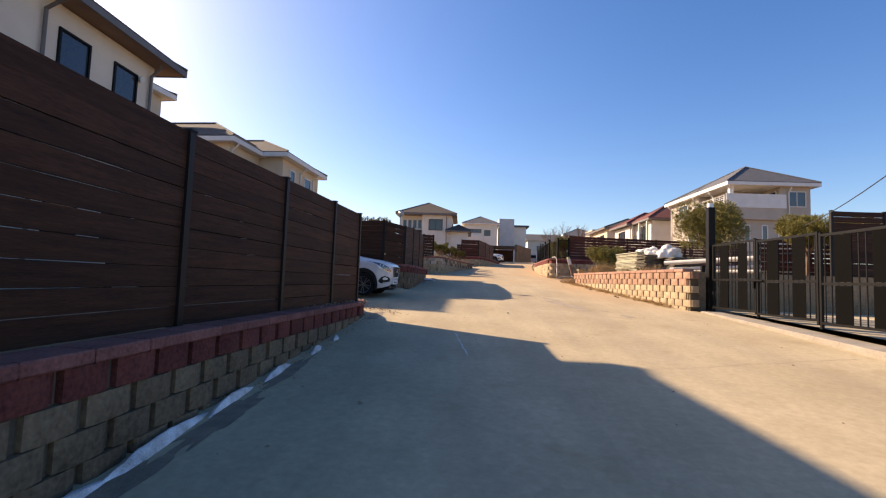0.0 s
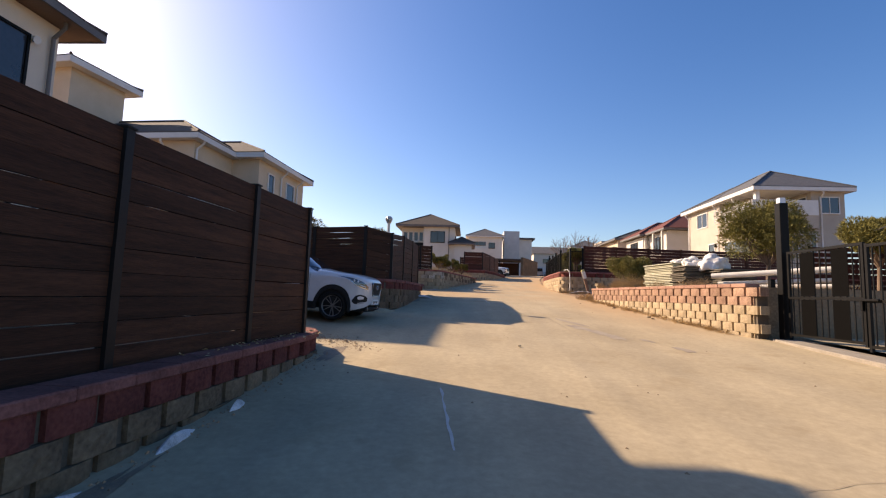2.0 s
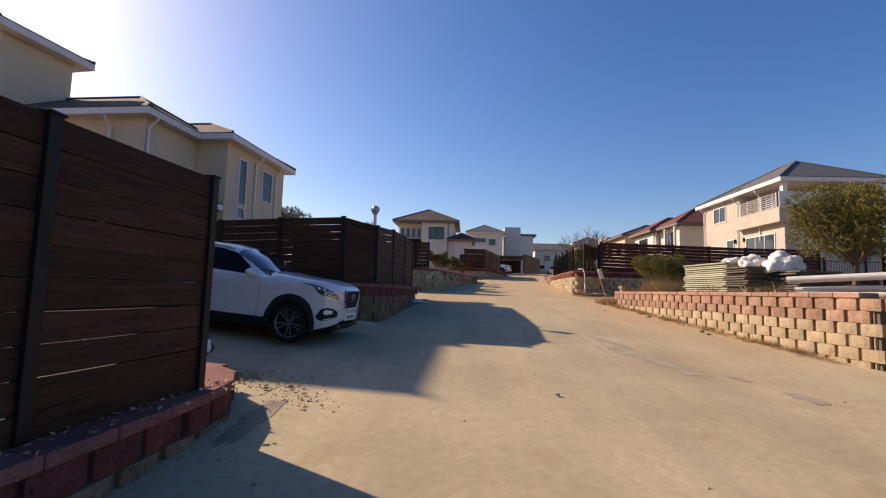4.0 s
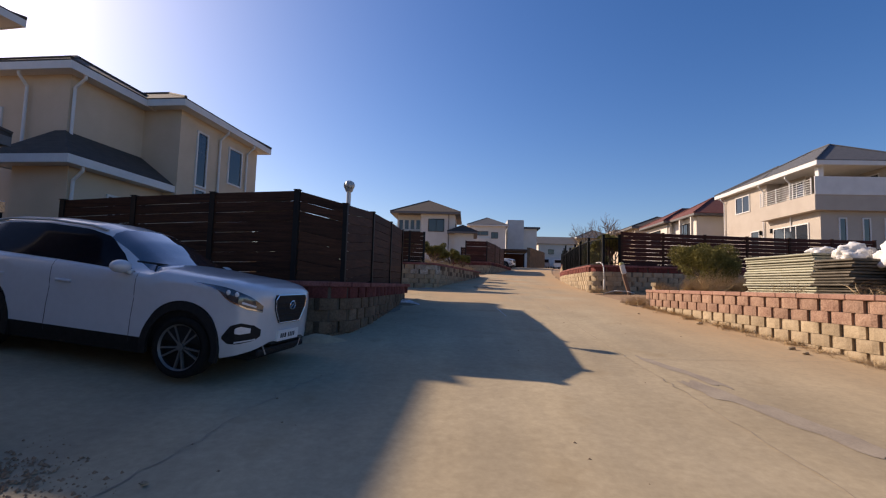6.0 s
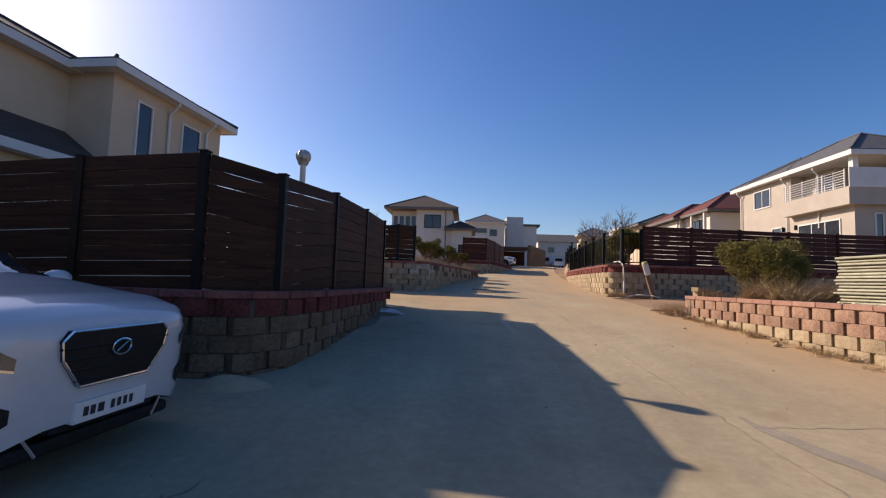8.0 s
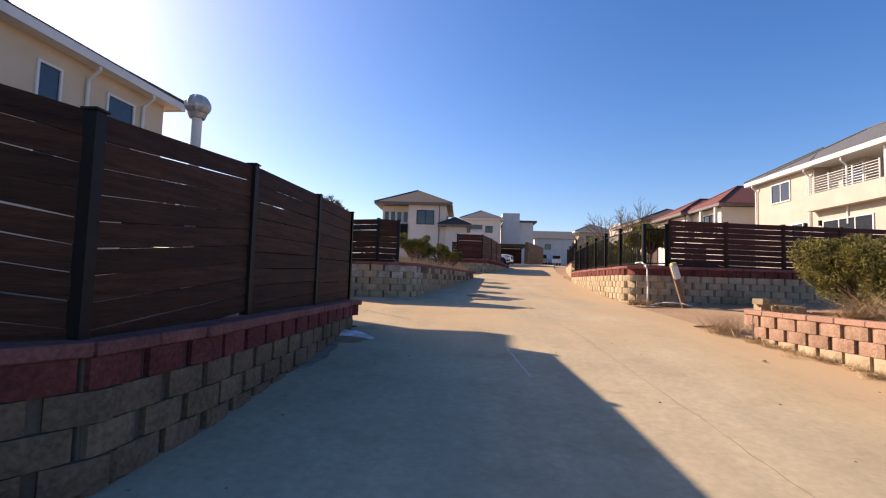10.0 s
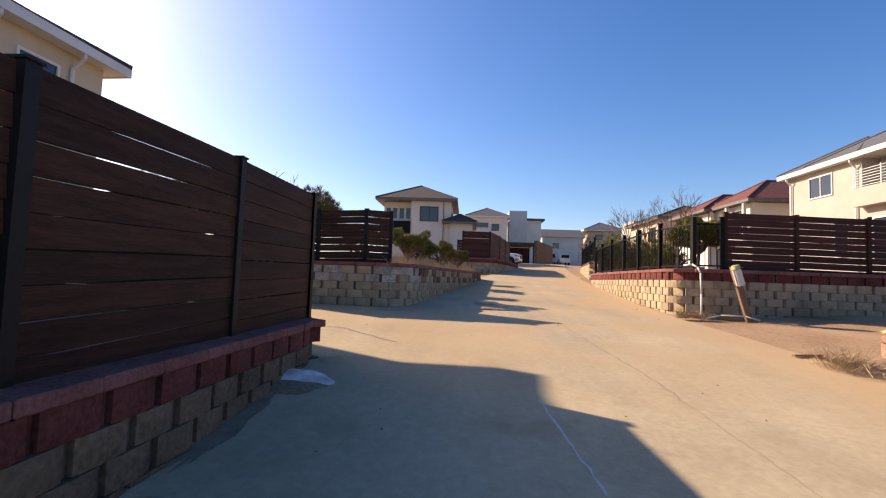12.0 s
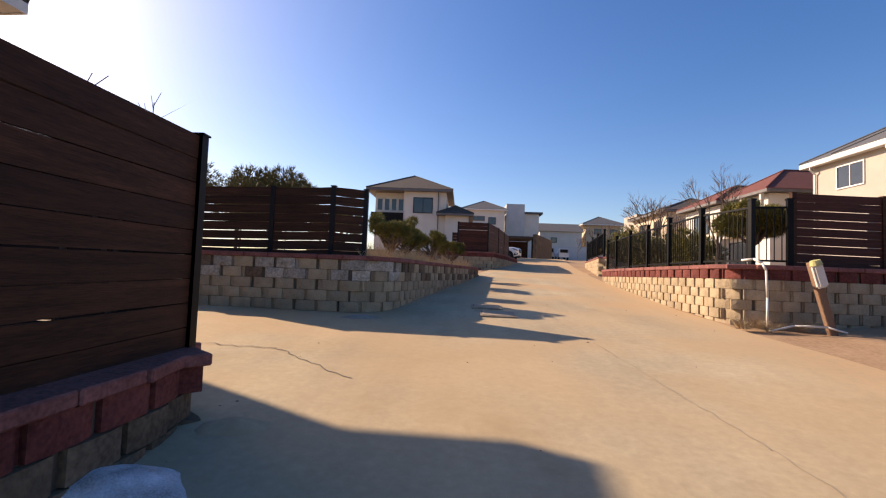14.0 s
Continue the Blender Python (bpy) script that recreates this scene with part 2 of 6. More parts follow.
def thing(name, at, label, category, group="", kind=""):
    ob = new(name)
    ob.matrix_basis = at if isinstance(at, Matrix) else Matrix.Translation(at)
    return tagged(ob, label, category, group, kind)


# ---- the lie of the land ----


def interp(v, table):
    for (a, p), (b, q) in zip(table, table[1:]):
        if v <= b:
            return p + (q - p) * (v - a) / (b - a)
    return table[-1][1]


def rise(y):
    """Height of the lane, which climbs ahead."""
    return interp(y, [(-60, -2.4), (-10, -1.12), (66, 3.96), (74, 4.4), (100, 5.3), (125, 6.9), (400, 8.0)])


LEFT_EDGE = [(-60, -2.7), (3, -2.6), (10, -2.4), (24.4, -2.3), (29.0, -2.1), (30.2, -1.55), (33, -0.95), (37, -0.15), (42, 0.95), (50, 2.6), (60, 4.4), (80, 8.0), (104, 12.5)]
RIGHT_EDGE = [(-60, 6.6), (14.5, 6.1), (24.2, 5.5), (29.4, 5.2), (32, 5.2), (40, 5.9), (50, 7.3), (60, 9.0), (80, 13.0), (104, 20.0)]


def sheet(name, xs, ys, height, mat, label, category):
    me = bpy.data.meshes.new(name)
    vs, fs = [], []
    for y in ys:
        for i, x in enumerate(xs):
            X = x(y) if callable(x) else x
            vs.append((X, y, height(X, y)))
    n = len(xs)
    for j in range(len(ys) - 1):
        for i in range(n - 1):
            a = j * n + i
            fs.append((a, a + 1, a + n + 1, a + n))
    me.from_pydata(vs, [], fs)
    me.materials.append(mat)
    for p in me.polygons:
        p.use_smooth = True
    return tagged(new(name, me), label, category, kind="structure")


def span(a, b, step):
    n = max(1, round((b - a) / step))
    return [a + (b - a) * i / n for i in range(n + 1)]


sheet("ground", [-900, -300, -120, -60, -30, -15, -8, -4, 0, 4, 6] + span(6.5, 16, 0.5) + [20, 30, 60, 120, 300, 900],
      [-300, -120, -60, -30, -10, 0, 10, 16, 20, 23] + span(24, 30, 0.4) + [34, 40, 50, 60, 70, 80, 100, 140, 200, 400, 1500],
      lambda x, y: rise(y) - 0.04 + (0.05 * noise.noise((x * 0.8, y * 0.8, 0)) + max(0, min(x - 5.6, 6)) * 0.05 if 5 < x < 40 and 22 < y < 32 else 0) - (0.5 if y > 130 or y < -60 else 0),
      DIRT, "sandy brown earth reaching to the horizon", "ground")


def lane_x(f):
    return lambda y: interp(y, LEFT_EDGE) * (1 - f) + interp(y, RIGHT_EDGE) * f - (0.3 if f == 0 else 0) + (0.18 * noise.noise((y * 0.5, 3, 0)) - 0.2 if f == 1 and y > 23.5 else 0.35 if f == 1 else 0)


sheet("road", [lane_x(i / 16) for i in range(17)], span(-60, 0, 4) + span(0.5, 50, 0.5) + span(52, 103, 2),
      lambda x, y: rise(y) + 0.008 * noise.noise((x * 0.5, y * 0.5, 0)), CONCRETE, "worn pale concrete lane climbing between garden walls", "road")
sheet("driveway", span(-14, -2.4, 0.5), span(10.6, 18.2, 0.4), lambda x, y: rise(y) - 0.006 + 0.10 * max(0, -3.4 - x) + 0.008 * noise.noise((x * 0.5, y * 0.5, 0)), CONCRETE, "cracked pale concrete driveway beside the lane", "driveway")
sheet("driveway", span(-16, -2.2, 0.5), span(24.0, 30.4, 0.4), lambda x, y: rise(y) - 0.006 + 0.008 * noise.noise((x * 0.5, y * 0.5, 0)), CONCRETE, "dusty pale concrete driveway beside the lane", "driveway")


def terrace(outline, top, label):
    """Raised garden soil held by a retaining wall."""
    bm = bmesh.new()
    base = [bm.verts.new((x, y, -3.0)) for x, y in outline]
    f = bm.faces.new(base)
    r = bmesh.ops.extrude_face_region(bm, geom=[f])
    for v in r["geom"]:
        if isinstance(v, bmesh.types.BMVert):
            v.co.z = top
    return tagged(new("garden_soil", mesh("garden_soil", bm, SOIL)), label, "soil", kind="structure")


# ---- retaining walls ----


def block_mesh(name, w, h, d, mat, rough, seed):
    """One split-face block: front at -y, sides splayed back, face uneven."""
    rnd = random.Random(seed)
    bm = bmesh.new()
    nx, nz = 4, 3
    g = []
    for j in range(nz + 1):
        row = []
        for i in range(nx + 1):
            x, z = -w / 2 + w * i / nx, h * j / nz
            edge = i in (0, nx) or j in (0, nz)
            y = 0.002 if j in (0, nz) else 0.0
            y = 0.016 if i in (0, nx) else y
            x *= 0.985
            row.append(bm.verts.new((x, y - (0 if edge else 0.45 * rough * rnd.random()), min(max(z, 0.003), h - 0.004))))
        g.append(row)
    for j in range(nz):
        for i in range(nx):
            bm.faces.new((g[j][i], g[j][i + 1], g[j + 1][i + 1], g[j + 1][i]))
    ring = [g[0][i] for i in range(nx + 1)] + [g[j][nx] for j in range(1, nz + 1)] + [g[nz][i] for i in range(nx - 1, -1, -1)] + [g[j][0] for j in range(nz - 1, 0, -1)]
    back = [bm.verts.new((v.co.x * 0.96, d, v.co.z)) for v in ring]
    for i in range(len(ring)):
        k = (i + 1) % len(ring)
        bm.faces.new((ring[k], ring[i], back[i], back[k]))
    if w > 0.2:
        box(bm, w / 2 - 0.02, w / 2 + 0.058, 0.055 + 0.02 * rnd.random(), d, 0.004, h - 0.006)
        for v in bm.verts:
            v.co.x -= 0.026
    return mesh(name, bm, mat)


def cap_mesh(name, w, h, d, mat):
    bm = bmesh.new()
    box(bm, -w / 2 + 0.003, w / 2 - 0.003, 0, d, 0, h)
    bevelled(bm, 0.012, 1)
    return mesh(name, bm, mat)


BW, BH, BD = 0.43, 0.2, 0.24
MESH = {}
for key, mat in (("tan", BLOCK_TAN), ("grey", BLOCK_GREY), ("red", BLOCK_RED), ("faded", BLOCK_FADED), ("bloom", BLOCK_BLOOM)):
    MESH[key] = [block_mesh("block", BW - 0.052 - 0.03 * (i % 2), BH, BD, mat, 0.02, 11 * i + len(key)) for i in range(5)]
MESH["rib"] = block_mesh("rib", 0.034, BH, 0.12, BLOCK_TAN, 0.0, 5)
MESH["faded_rib"] = block_mesh("rib", 0.034, BH, 0.12, BLOCK_FADED, 0.0, 6)
MESH["cap"] = cap_mesh("cap_stone", 0.5, 0.09, 0.34, BLOCK_CAP)
MESH["faded_cap"] = cap_mesh("cap_stone", 0.5, 0.09, 0.34, FADED_CAP)


def along(points, step):
    """Even stations on a line of points: place, and the way there (radians)."""
    out, left = [], step / 2
    for (ax, ay), (bx, by) in zip(points, points[1:]):
        size = math.hypot(bx - ax, by - ay)
        ang = math.atan2(by - ay, bx - ax)
        while left <= size:
            out.append((ax + (bx - ax) * left / size, ay + (by - ay) * left / size, ang))
            left += step
        left -= size
    return out


def retaining_wall(name, points, top, looks, label, cap=True, seed=1, deep=0.0):
    """Blocks on the right-hand side of the line of points, course by course from the top down; looks name the courses."""
    rnd = random.Random(seed)
    base = min(rise(y) for _, y in points) - 0.3
    bm = bmesh.new()
    for (ax, ay), (bx, by) in zip(points, points[1:]):
        size, ang = math.hypot(bx - ax, by - ay), math.atan2(by - ay, bx - ax)
        m = Matrix.Translation((ax, ay, 0)) @ Matrix.Rotation(ang, 4, "Z")
        box(bm, -0.05, size + 0.05, 0.06, 0.30, base, top - 0.10, m)
    wall = tagged(new(name, mesh(name, bm, CORE)), label, "wall", kind="structure")
    z = top
    if cap:
        z -= 0.09
        for x, y, ang in along(points, 0.5):
            piece("cap_stone", MESH["faded_cap" if "faded" in looks else "cap"], wall, Matrix.Translation((x, y, z)) @ Matrix.Rotation(ang + rnd.uniform(-0.012, 0.012), 4, "Z") @ Matrix.Translation((0, -0.02 + rnd.uniform(-0.006, 0.006), 0)))
    for c in range(9):
        z -= BH
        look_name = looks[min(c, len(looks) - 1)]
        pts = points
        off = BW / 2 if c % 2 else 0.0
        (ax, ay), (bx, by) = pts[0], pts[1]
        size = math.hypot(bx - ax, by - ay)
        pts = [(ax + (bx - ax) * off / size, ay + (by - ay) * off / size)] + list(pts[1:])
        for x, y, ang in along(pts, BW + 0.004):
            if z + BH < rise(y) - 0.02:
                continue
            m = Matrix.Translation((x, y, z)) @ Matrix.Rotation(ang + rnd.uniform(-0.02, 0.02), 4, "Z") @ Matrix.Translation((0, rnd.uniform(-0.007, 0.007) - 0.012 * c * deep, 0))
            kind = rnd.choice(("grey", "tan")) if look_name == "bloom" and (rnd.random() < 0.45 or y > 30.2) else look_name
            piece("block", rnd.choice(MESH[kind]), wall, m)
            if kind in ("faded", "tan"):
                piece("rib", MESH["faded_rib" if kind == "faded" else "rib"], wall, m @ Matrix.Translation((BW / 2 + 0.002, 0.03, 0)))
    return wall


# ---- fences ----


def board_mesh(name, size, h, mat, seed, gap):
    """A fence board along x with slightly bowed, uneven edges."""
    rnd = random.Random(seed)
    bm = bmesh.new()
    n = 6
    bow_t, bow_b = rnd.uniform(-gap, gap) * 0.8, rnd.uniform(-gap, gap) * 0.8
    front, back = [], []
    for i in range(n + 1):
        u = i / n
        bend = math.sin(u * math.pi)
        zb, zt = bow_b * bend + rnd.uniform(0, gap) * 0.35, h - bow_t * bend - rnd.uniform(0, gap) * 0.35
        front.append((bm.verts.new((u * size, -0.016, zb)), bm.verts.new((u * size, -0.016, zt))))
        back.append((bm.verts.new((u * size, 0.016, zb)), bm.verts.new((u * size, 0.016, zt))))
    for i in range(n):
        (a, b), (c, d) = front[i], front[i + 1]
        (e, f), (g, k) = back[i], back[i + 1]
        bm.faces.new((a, c, d, b))
        bm.faces.new((g, e, f, k))
        bm.faces.new((b, d, k, f))
        bm.faces.new((a, e, g, c))
    for (a, b), (e, f) in ((front[0], back[0]), (front[n], back[n])):
        bm.faces.new((a, b, f, e))
    return mesh(name, bm, mat)


def slat_fence(posts, boards, gap, mat, label, seed, post_half=0.045, post_mat=None):
    """posts: (x, y, foot, top). Boards run from post to post."""
    rnd = random.Random(seed)
    fence = thing("wooden_fence", (posts[0][0], posts[0][1], posts[0][2]), label, "fence")
    back = fence.matrix_basis.inverted()
    for x, y, foot, top in posts:
        bm = bmesh.new()
        m = back @ Matrix.Translation((x, y, 0))
        box(bm, -post_half, post_half, -post_half, post_half, foot, top + 0.005, m)
        box(bm, -post_half - 0.012, post_half + 0.012, -post_half - 0.012, post_half + 0.012, top + 0.005, top + 0.02, m)
        box(bm, -post_half - 0.04, post_half + 0.04, -post_half - 0.04, post_half + 0.04, foot, foot + 0.012, m)
        part("post", bm, post_mat or POSTM, fence, "dark brown square post" if post_mat else "black square metal post")
    for (ax, ay, az, at), (bx, by, bz, bt) in zip(posts, posts[1:]):
        size, ang = math.hypot(bx - ax, by - ay), math.atan2(by - ay, bx - ax)
        low = (az + bz) / 2 + 0.012
        pitch = ((at + bt) / 2 - low) / boards
        tilt = math.atan2(bt - at, size)
        kinds = [board_mesh("board", size - 2 * post_half + 0.01, pitch - gap, mat, seed * 31 + k, gap) for k in range(5)]
        for i in range(boards):
            m = back @ Matrix.Translation((ax, ay, at - (boards - i) * pitch)) @ Matrix.Rotation(ang, 4, "Z") @ Matrix.Rotation(-tilt, 4, "Y") @ Matrix.Translation((post_half - 0.005, rnd.uniform(-0.004, 0.004), gap / 2 + rnd.uniform(-0.3, 0.3) * gap))
            piece("board", kinds[rnd.randrange(5)], fence, m @ Matrix.Rotation(rnd.uniform(-0.0012, 0.0012) * gap / 0.008, 4, "Y"))
    return fence


# left garden by the lane's foot
L1 = [(-2.62, -8.0), (-2.52, 5.0), (-2.36, 10.4), (-2.42, 11.0), (-2.68, 11.55), (-3.15, 11.95), (-3.8, 12.15), (-9.0, 12.2)]
terrace([(-14, -8), (-2.8, -8), (-2.7, 5), (-2.55, 10.4), (-2.62, 10.95), (-2.86, 11.42), (-3.3, 11.77), (-3.9, 11.95), (-14, 12.0)], 0.575, "pale dry garden soil behind a retaining wall")
# second garden
L2 = [(-12.0, 17.75), (-3.05, 17.3), (-2.55, 17.45), (-2.25, 17.9), (-2.12, 19.0), (-2.05, 23.5), (-2.15, 24.1), (-2.5, 24.4), (-12.0, 24.5)]
terrace([(-14, 18.0), (-3.1, 17.5), (-2.7, 17.65), (-2.45, 18.0), (-2.3, 19), (-2.25, 23.5), (-2.4, 24.0), (-2.7, 24.2), (-14, 24.3)], 1.62, "dry garden soil behind a retaining wall")
# third garden, beyond the second driveway
L3 = [(-5.9, 29.5), (-2.2, 29.3), (-1.72, 29.5), (-1.45, 30.0), (-0.95, 32.6), (-0.15, 36.5), (0.6, 40.2), (0.3, 40.8)]
terrace([(-14, 29.9), (-2.2, 29.55), (-1.85, 29.75), (-1.65, 30.1), (-1.15, 32.7), (-0.35, 36.5), (0.35, 40.2), (-1, 41), (-14, 41)], 2.5, "dry planted garden soil with brown litter")
# right-hand yard
R1 = [(9.0, 24.5), (5.75, 24.45), (5.42, 24.2), (5.5, 23.0), (5.8, 19.0), (6.2, 14.2)]
terrace([(40, 24.2), (5.8, 24.2), (5.65, 23.9), (5.72, 23.0), (6.02, 19.0), (6.45, 14.3), (40, 14.0)], 1.62, "dry yard soil with straw and litter")
# right-hand garden beyond the dirt drive
R2 = [(6.0, 41.0), (5.55, 38.0), (5.25, 33.5), (5.15, 30.4), (5.35, 29.85), (5.8, 29.65), (15.5, 29.9), (26, 30.2)]
terrace([(30, 30.4), (5.8, 29.9), (5.5, 30.0), (5.35, 30.5), (5.45, 33.5), (5.75, 38), (6.2, 41.2), (30, 41.5)], 2.62, "garden soil behind a red-capped block wall")

# ---- houses ----


def hip_roof(parent, x0, x1, y0, y1, z, height, mat, trim=WHITE, over=0.5, fascia=0.22, soffit=None):
    """A hipped roof with fascia, gutter and soffit on walls x0..x1, y0..y1."""
    a, b, c, d = x0 - over, x1 + over, y0 - over, y1 + over
    w = min(b - a, d - c) / 2
    if b - a > d - c:
        r0, r1 = Vector((a + w, (c + d) / 2, z + height)), Vector((b - w, (c + d) / 2, z + height))
    else:
        r0, r1 = Vector(((a + b) / 2, c + w, z + height)), Vector(((a + b) / 2, d - w, z + height))
    bm = bmesh.new()
    e = [bm.verts.new(p) for p in ((a, c, z), (b, c, z), (b, d, z), (a, d, z))]
    lo = [bm.verts.new((v.co.x, v.co.y, z - 0.05)) for v in e]
    p, q = bm.verts.new(r0), bm.verts.new(r1 + Vector((0.001, 0.001, 0)))
    if b - a > d - c:
        for f in ((e[0], e[1], q, p), (e[1], e[2], q), (e[2], e[3], p, q), (e[3], e[0], p)):
            bm.faces.new(f)
    else:
        for f in ((e[0], e[1], p), (e[1], e[2], q, p), (e[2], e[3], q), (e[3], e[0], p, q)):
            bm.faces.new(f)
    for i in range(4):
        bm.faces.new((lo[i], lo[(i + 1) % 4], e[(i + 1) % 4], e[i]))
    bm.faces.new(lo[::-1])
    roof = part("roof", bm, mat, parent)
    bm = bmesh.new()
    t = 0.06
    for q4 in ((a, b, c, c + t), (a, b, d - t, d), (a, a + t, c + t, d - t), (b - t, b, c + t, d - t)):
        box(bm, *q4, z - 0.05 - fascia, z - 0.05)
    part("fascia", bm, trim, roof, "painted fascia board and gutter")
    bm = bmesh.new()
    box(bm, a + t, b - t, c + t, d - t, z - 0.05 - fascia + 0.03, z - fascia + 0.02)
    part("soffit", bm, soffit or trim, roof)
    bm = bmesh.new()
    tube(bm, r0 + Vector((0, 0, 0.02)), r1 + Vector((0.002, 0.002, 0.02)), 0.07, n=6)
    for corner in ((a, c), (b, c), (b, d), (a, d)):
        end = min((r0, r1), key=lambda v: (v - Vector((*corner, z))).length)
        tube(bm, (*corner, z + 0.02), end + Vector((0, 0, 0.02)), 0.06, n=6)
    part("ridge_cap", bm, mat, roof)
    return roof


def window(parent, face, at, u, v, w, h, frame_mat=WHITE, split=1, trim=0.07, sill=True):
    """A framed window on a wall: face is the way it looks, at the wall's place on that axis, u, v its lower middle."""
    turn = {"-y": 0, "+x": 90, "+y": 180, "-x": -90}[face]
    place = {"-y": (u, at), "+y": (u, at), "+x": (at, u), "-x": (at, u)}[face]
    m = Matrix.Translation((*place, v)) @ Matrix.Rotation(radians(turn), 4, "Z")
    win = new("window")
    win.parent = parent
    win.matrix_basis = m
    bm = bmesh.new()
    for q in ((-w / 2 - trim, -w / 2, 0, h), (w / 2, w / 2 + trim, 0, h), (-w / 2 - trim, w / 2 + trim, h, h + trim), (-w / 2 - trim, w / 2 + trim, -trim, 0)):
        box(bm, q[0], q[1], -0.06, 0.03, q[2], q[3])
    for i in range(1, split):
        x = -w / 2 + w * i / split
        box(bm, x - 0.025, x + 0.025, -0.045, 0.03, 0, h)
    part("window_frame", bm, frame_mat, win)
    for i in range(split):
        bm = bmesh.new()
        box(bm, -w / 2 + w * i / split, -w / 2 + w * (i + 1) / split, -0.012 - 0.006 * (i % 2), 0.0 - 0.006 * (i % 2), 0, h)
        part("pane", bm, PANE, win)
    return win


def downspout(parent, x, y, z0, z1, mat=WHITE, dx=0.3, dy=0.0):
    bm = bmesh.new()
    tube(bm, (x, y, z0), (x, y, z1 - 0.45), 0.05, n=8)
    tube(bm, (x, y, z1 - 0.47), (x + dx, y + dy, z1 - 0.18), 0.05, n=8)
    tube(bm, (x + dx, y + dy, z1 - 0.2), (x + dx, y + dy, z1), 0.05, n=8)
    return part("downspout", bm, mat, parent)


def wall_box(parent, x0, x1, y0, y1, z0, z1, mat, label=""):
    bm = bmesh.new()
    box(bm, x0, x1, y0, y1, z0, z1)
    return part("wall", bm, mat, parent, label)


def house(x, y, z, label, group=""):
    return thing("house", (x, y, z), label, "house", group)


# Each house is built round its own corner at its base.
# house by the foot of the lane: pale wall, dark windows, grey gutter
h = house(-8.75, 12.45, 0.74, "two-storey pale beige stucco house with a dark grey gutter")
h.matrix_basis = h.matrix_basis @ Matrix.Diagonal((0.75, 0.75, 0.75, 1))
wall_box(h, -9, 0, -18, 0, -1.2, 7.75, STUCCO_PALE)
hip_roof(h, -9, 0, -18, 0, 8.0, 2.3, SHINGLE_BR, DARKTRIM, 0.75, 0.2, SOFFIT)
for u, w in ((-1.35, 0.9), (-3.35, 0.95), (-6.6, 1.7), (-11.5, 1.7)):
    window(h, "+x", 0, u, 5.5, w, 1.55, BLACK, 1)
    window(h, "+x", 0, u, 1.5, w, 1.4, BLACK, 1)
downspout(h, 0.1, -0.25, 0, 7.8, DARKTRIM, 0.3, 0)
downspout(h, 0.1, -4.4, 0, 7.8, DARKTRIM, 0.55, 0)
bm = bmesh.new()
tube(bm, (0, -0.75, 7.05), (0.16, -0.75, 7.0), 0.07, 0.11, 10)
part("wall_lamp", bm, WHITE, h, "small white lamp on the wall")

# beige house of the second garden
h = house(-9.76, 23.98, 1.6, "two-storey beige stucco house with white fascia and brown shingle roof")
h.matrix_basis = h.matrix_basis @ Matrix.Rotation(radians(-3.7), 4, "Z") @ Matrix.Diagonal((0.84, 0.84, 0.84, 1))
wall_box(h, -8.0, 0, 0, 5.75, 0, 6.7, STUCCO)
wall_box(h, -10.0, -1.6, -3.2, 0.0, 0, 6.7, STUCCO)
hip_roof(h, -10.5, 0, 0, 5.75, 6.95, 1.65, SHINGLE_BR, WHITE, 0.5, 0.26)
hip_roof(h, -10.6, -1.6, -3.2, 2.0, 6.93, 1.7, SHINGLE_BR, WHITE, 0.5, 0.26)
wall_box(h, -2.5, -0.55, -4.0, -0.004, 0, 3.35, STUCCO)
bm = bmesh.new()
eave = [(-3.0, -3.3), (-3.0, -4.5), (-0.05, -4.5), (-0.05, 0.7)]
vs = [bm.verts.new((x, y, 3.6)) for x, y in eave]
up = [bm.verts.new((x, y, 4.75)) for x, y in ((-2.0, -3.22), (-2.0, -3.22), (-1.62, -3.22), (-1.62, 0.7))]
for i in range(3):
    bm.faces.new((vs[i], vs[i + 1], up[i + 1], up[i]))
low_roof = part("roof", bm, SHINGLE_BR, h, "lower brown shingle roof")
bm = bmesh.new()
box(bm, -3.0, -0.05, -4.52, -4.46, 3.34, 3.6)
box(bm, -3.06, -3.0, -4.46, -3.3, 3.34, 3.6)
box(bm, -0.11, -0.05, -4.46, 0.7, 3.34, 3.6)
part("fascia", bm, WHITE, low_roof)
bm = bmesh.new()
box(bm, -3.0, -0.11, -4.46, 0.7, 3.36, 3.42)
part("soffit", bm, WHITE, low_roof)
window(h, "+x", 0, 1.35, 3.9, 0.6, 2.2, WHITE)
window(h, "+x", 0, 1.35, 3.2, 0.6, 0.5, WHITE)
window(h, "+x", 0, 3.8, 4.5, 1.0, 1.6, WHITE)
for u in (-2.24, -1.1):
    window(h, "+x", -0.55, u, 1.75, 0.55, 0.95, WHITE, 2)
window(h, "-y", -3.2, -4.4, 4.3, 0.6, 1.2, WHITE, 2)
downspout(h, 0.08, 2.5, 0, 6.7, WHITE, 0.35)
downspout(h, 0.08, 4.7, 0, 6.7, WHITE, 0.35)
downspout(h, -1.52, -3.1, 3.6, 6.7, WHITE, 0.35)
downspout(h, -0.46, -3.9, 0, 3.4, WHITE, 0.3)
downspout(h, -3.1, -3.3, 0, 6.7, WHITE, 0, -0.3)
bm = bmesh.new()
box(bm, 0, 0.7, 2.0, 5.4, 2.55, 2.75)
part("canopy", bm, WHITE, h, "white ledge canopy")

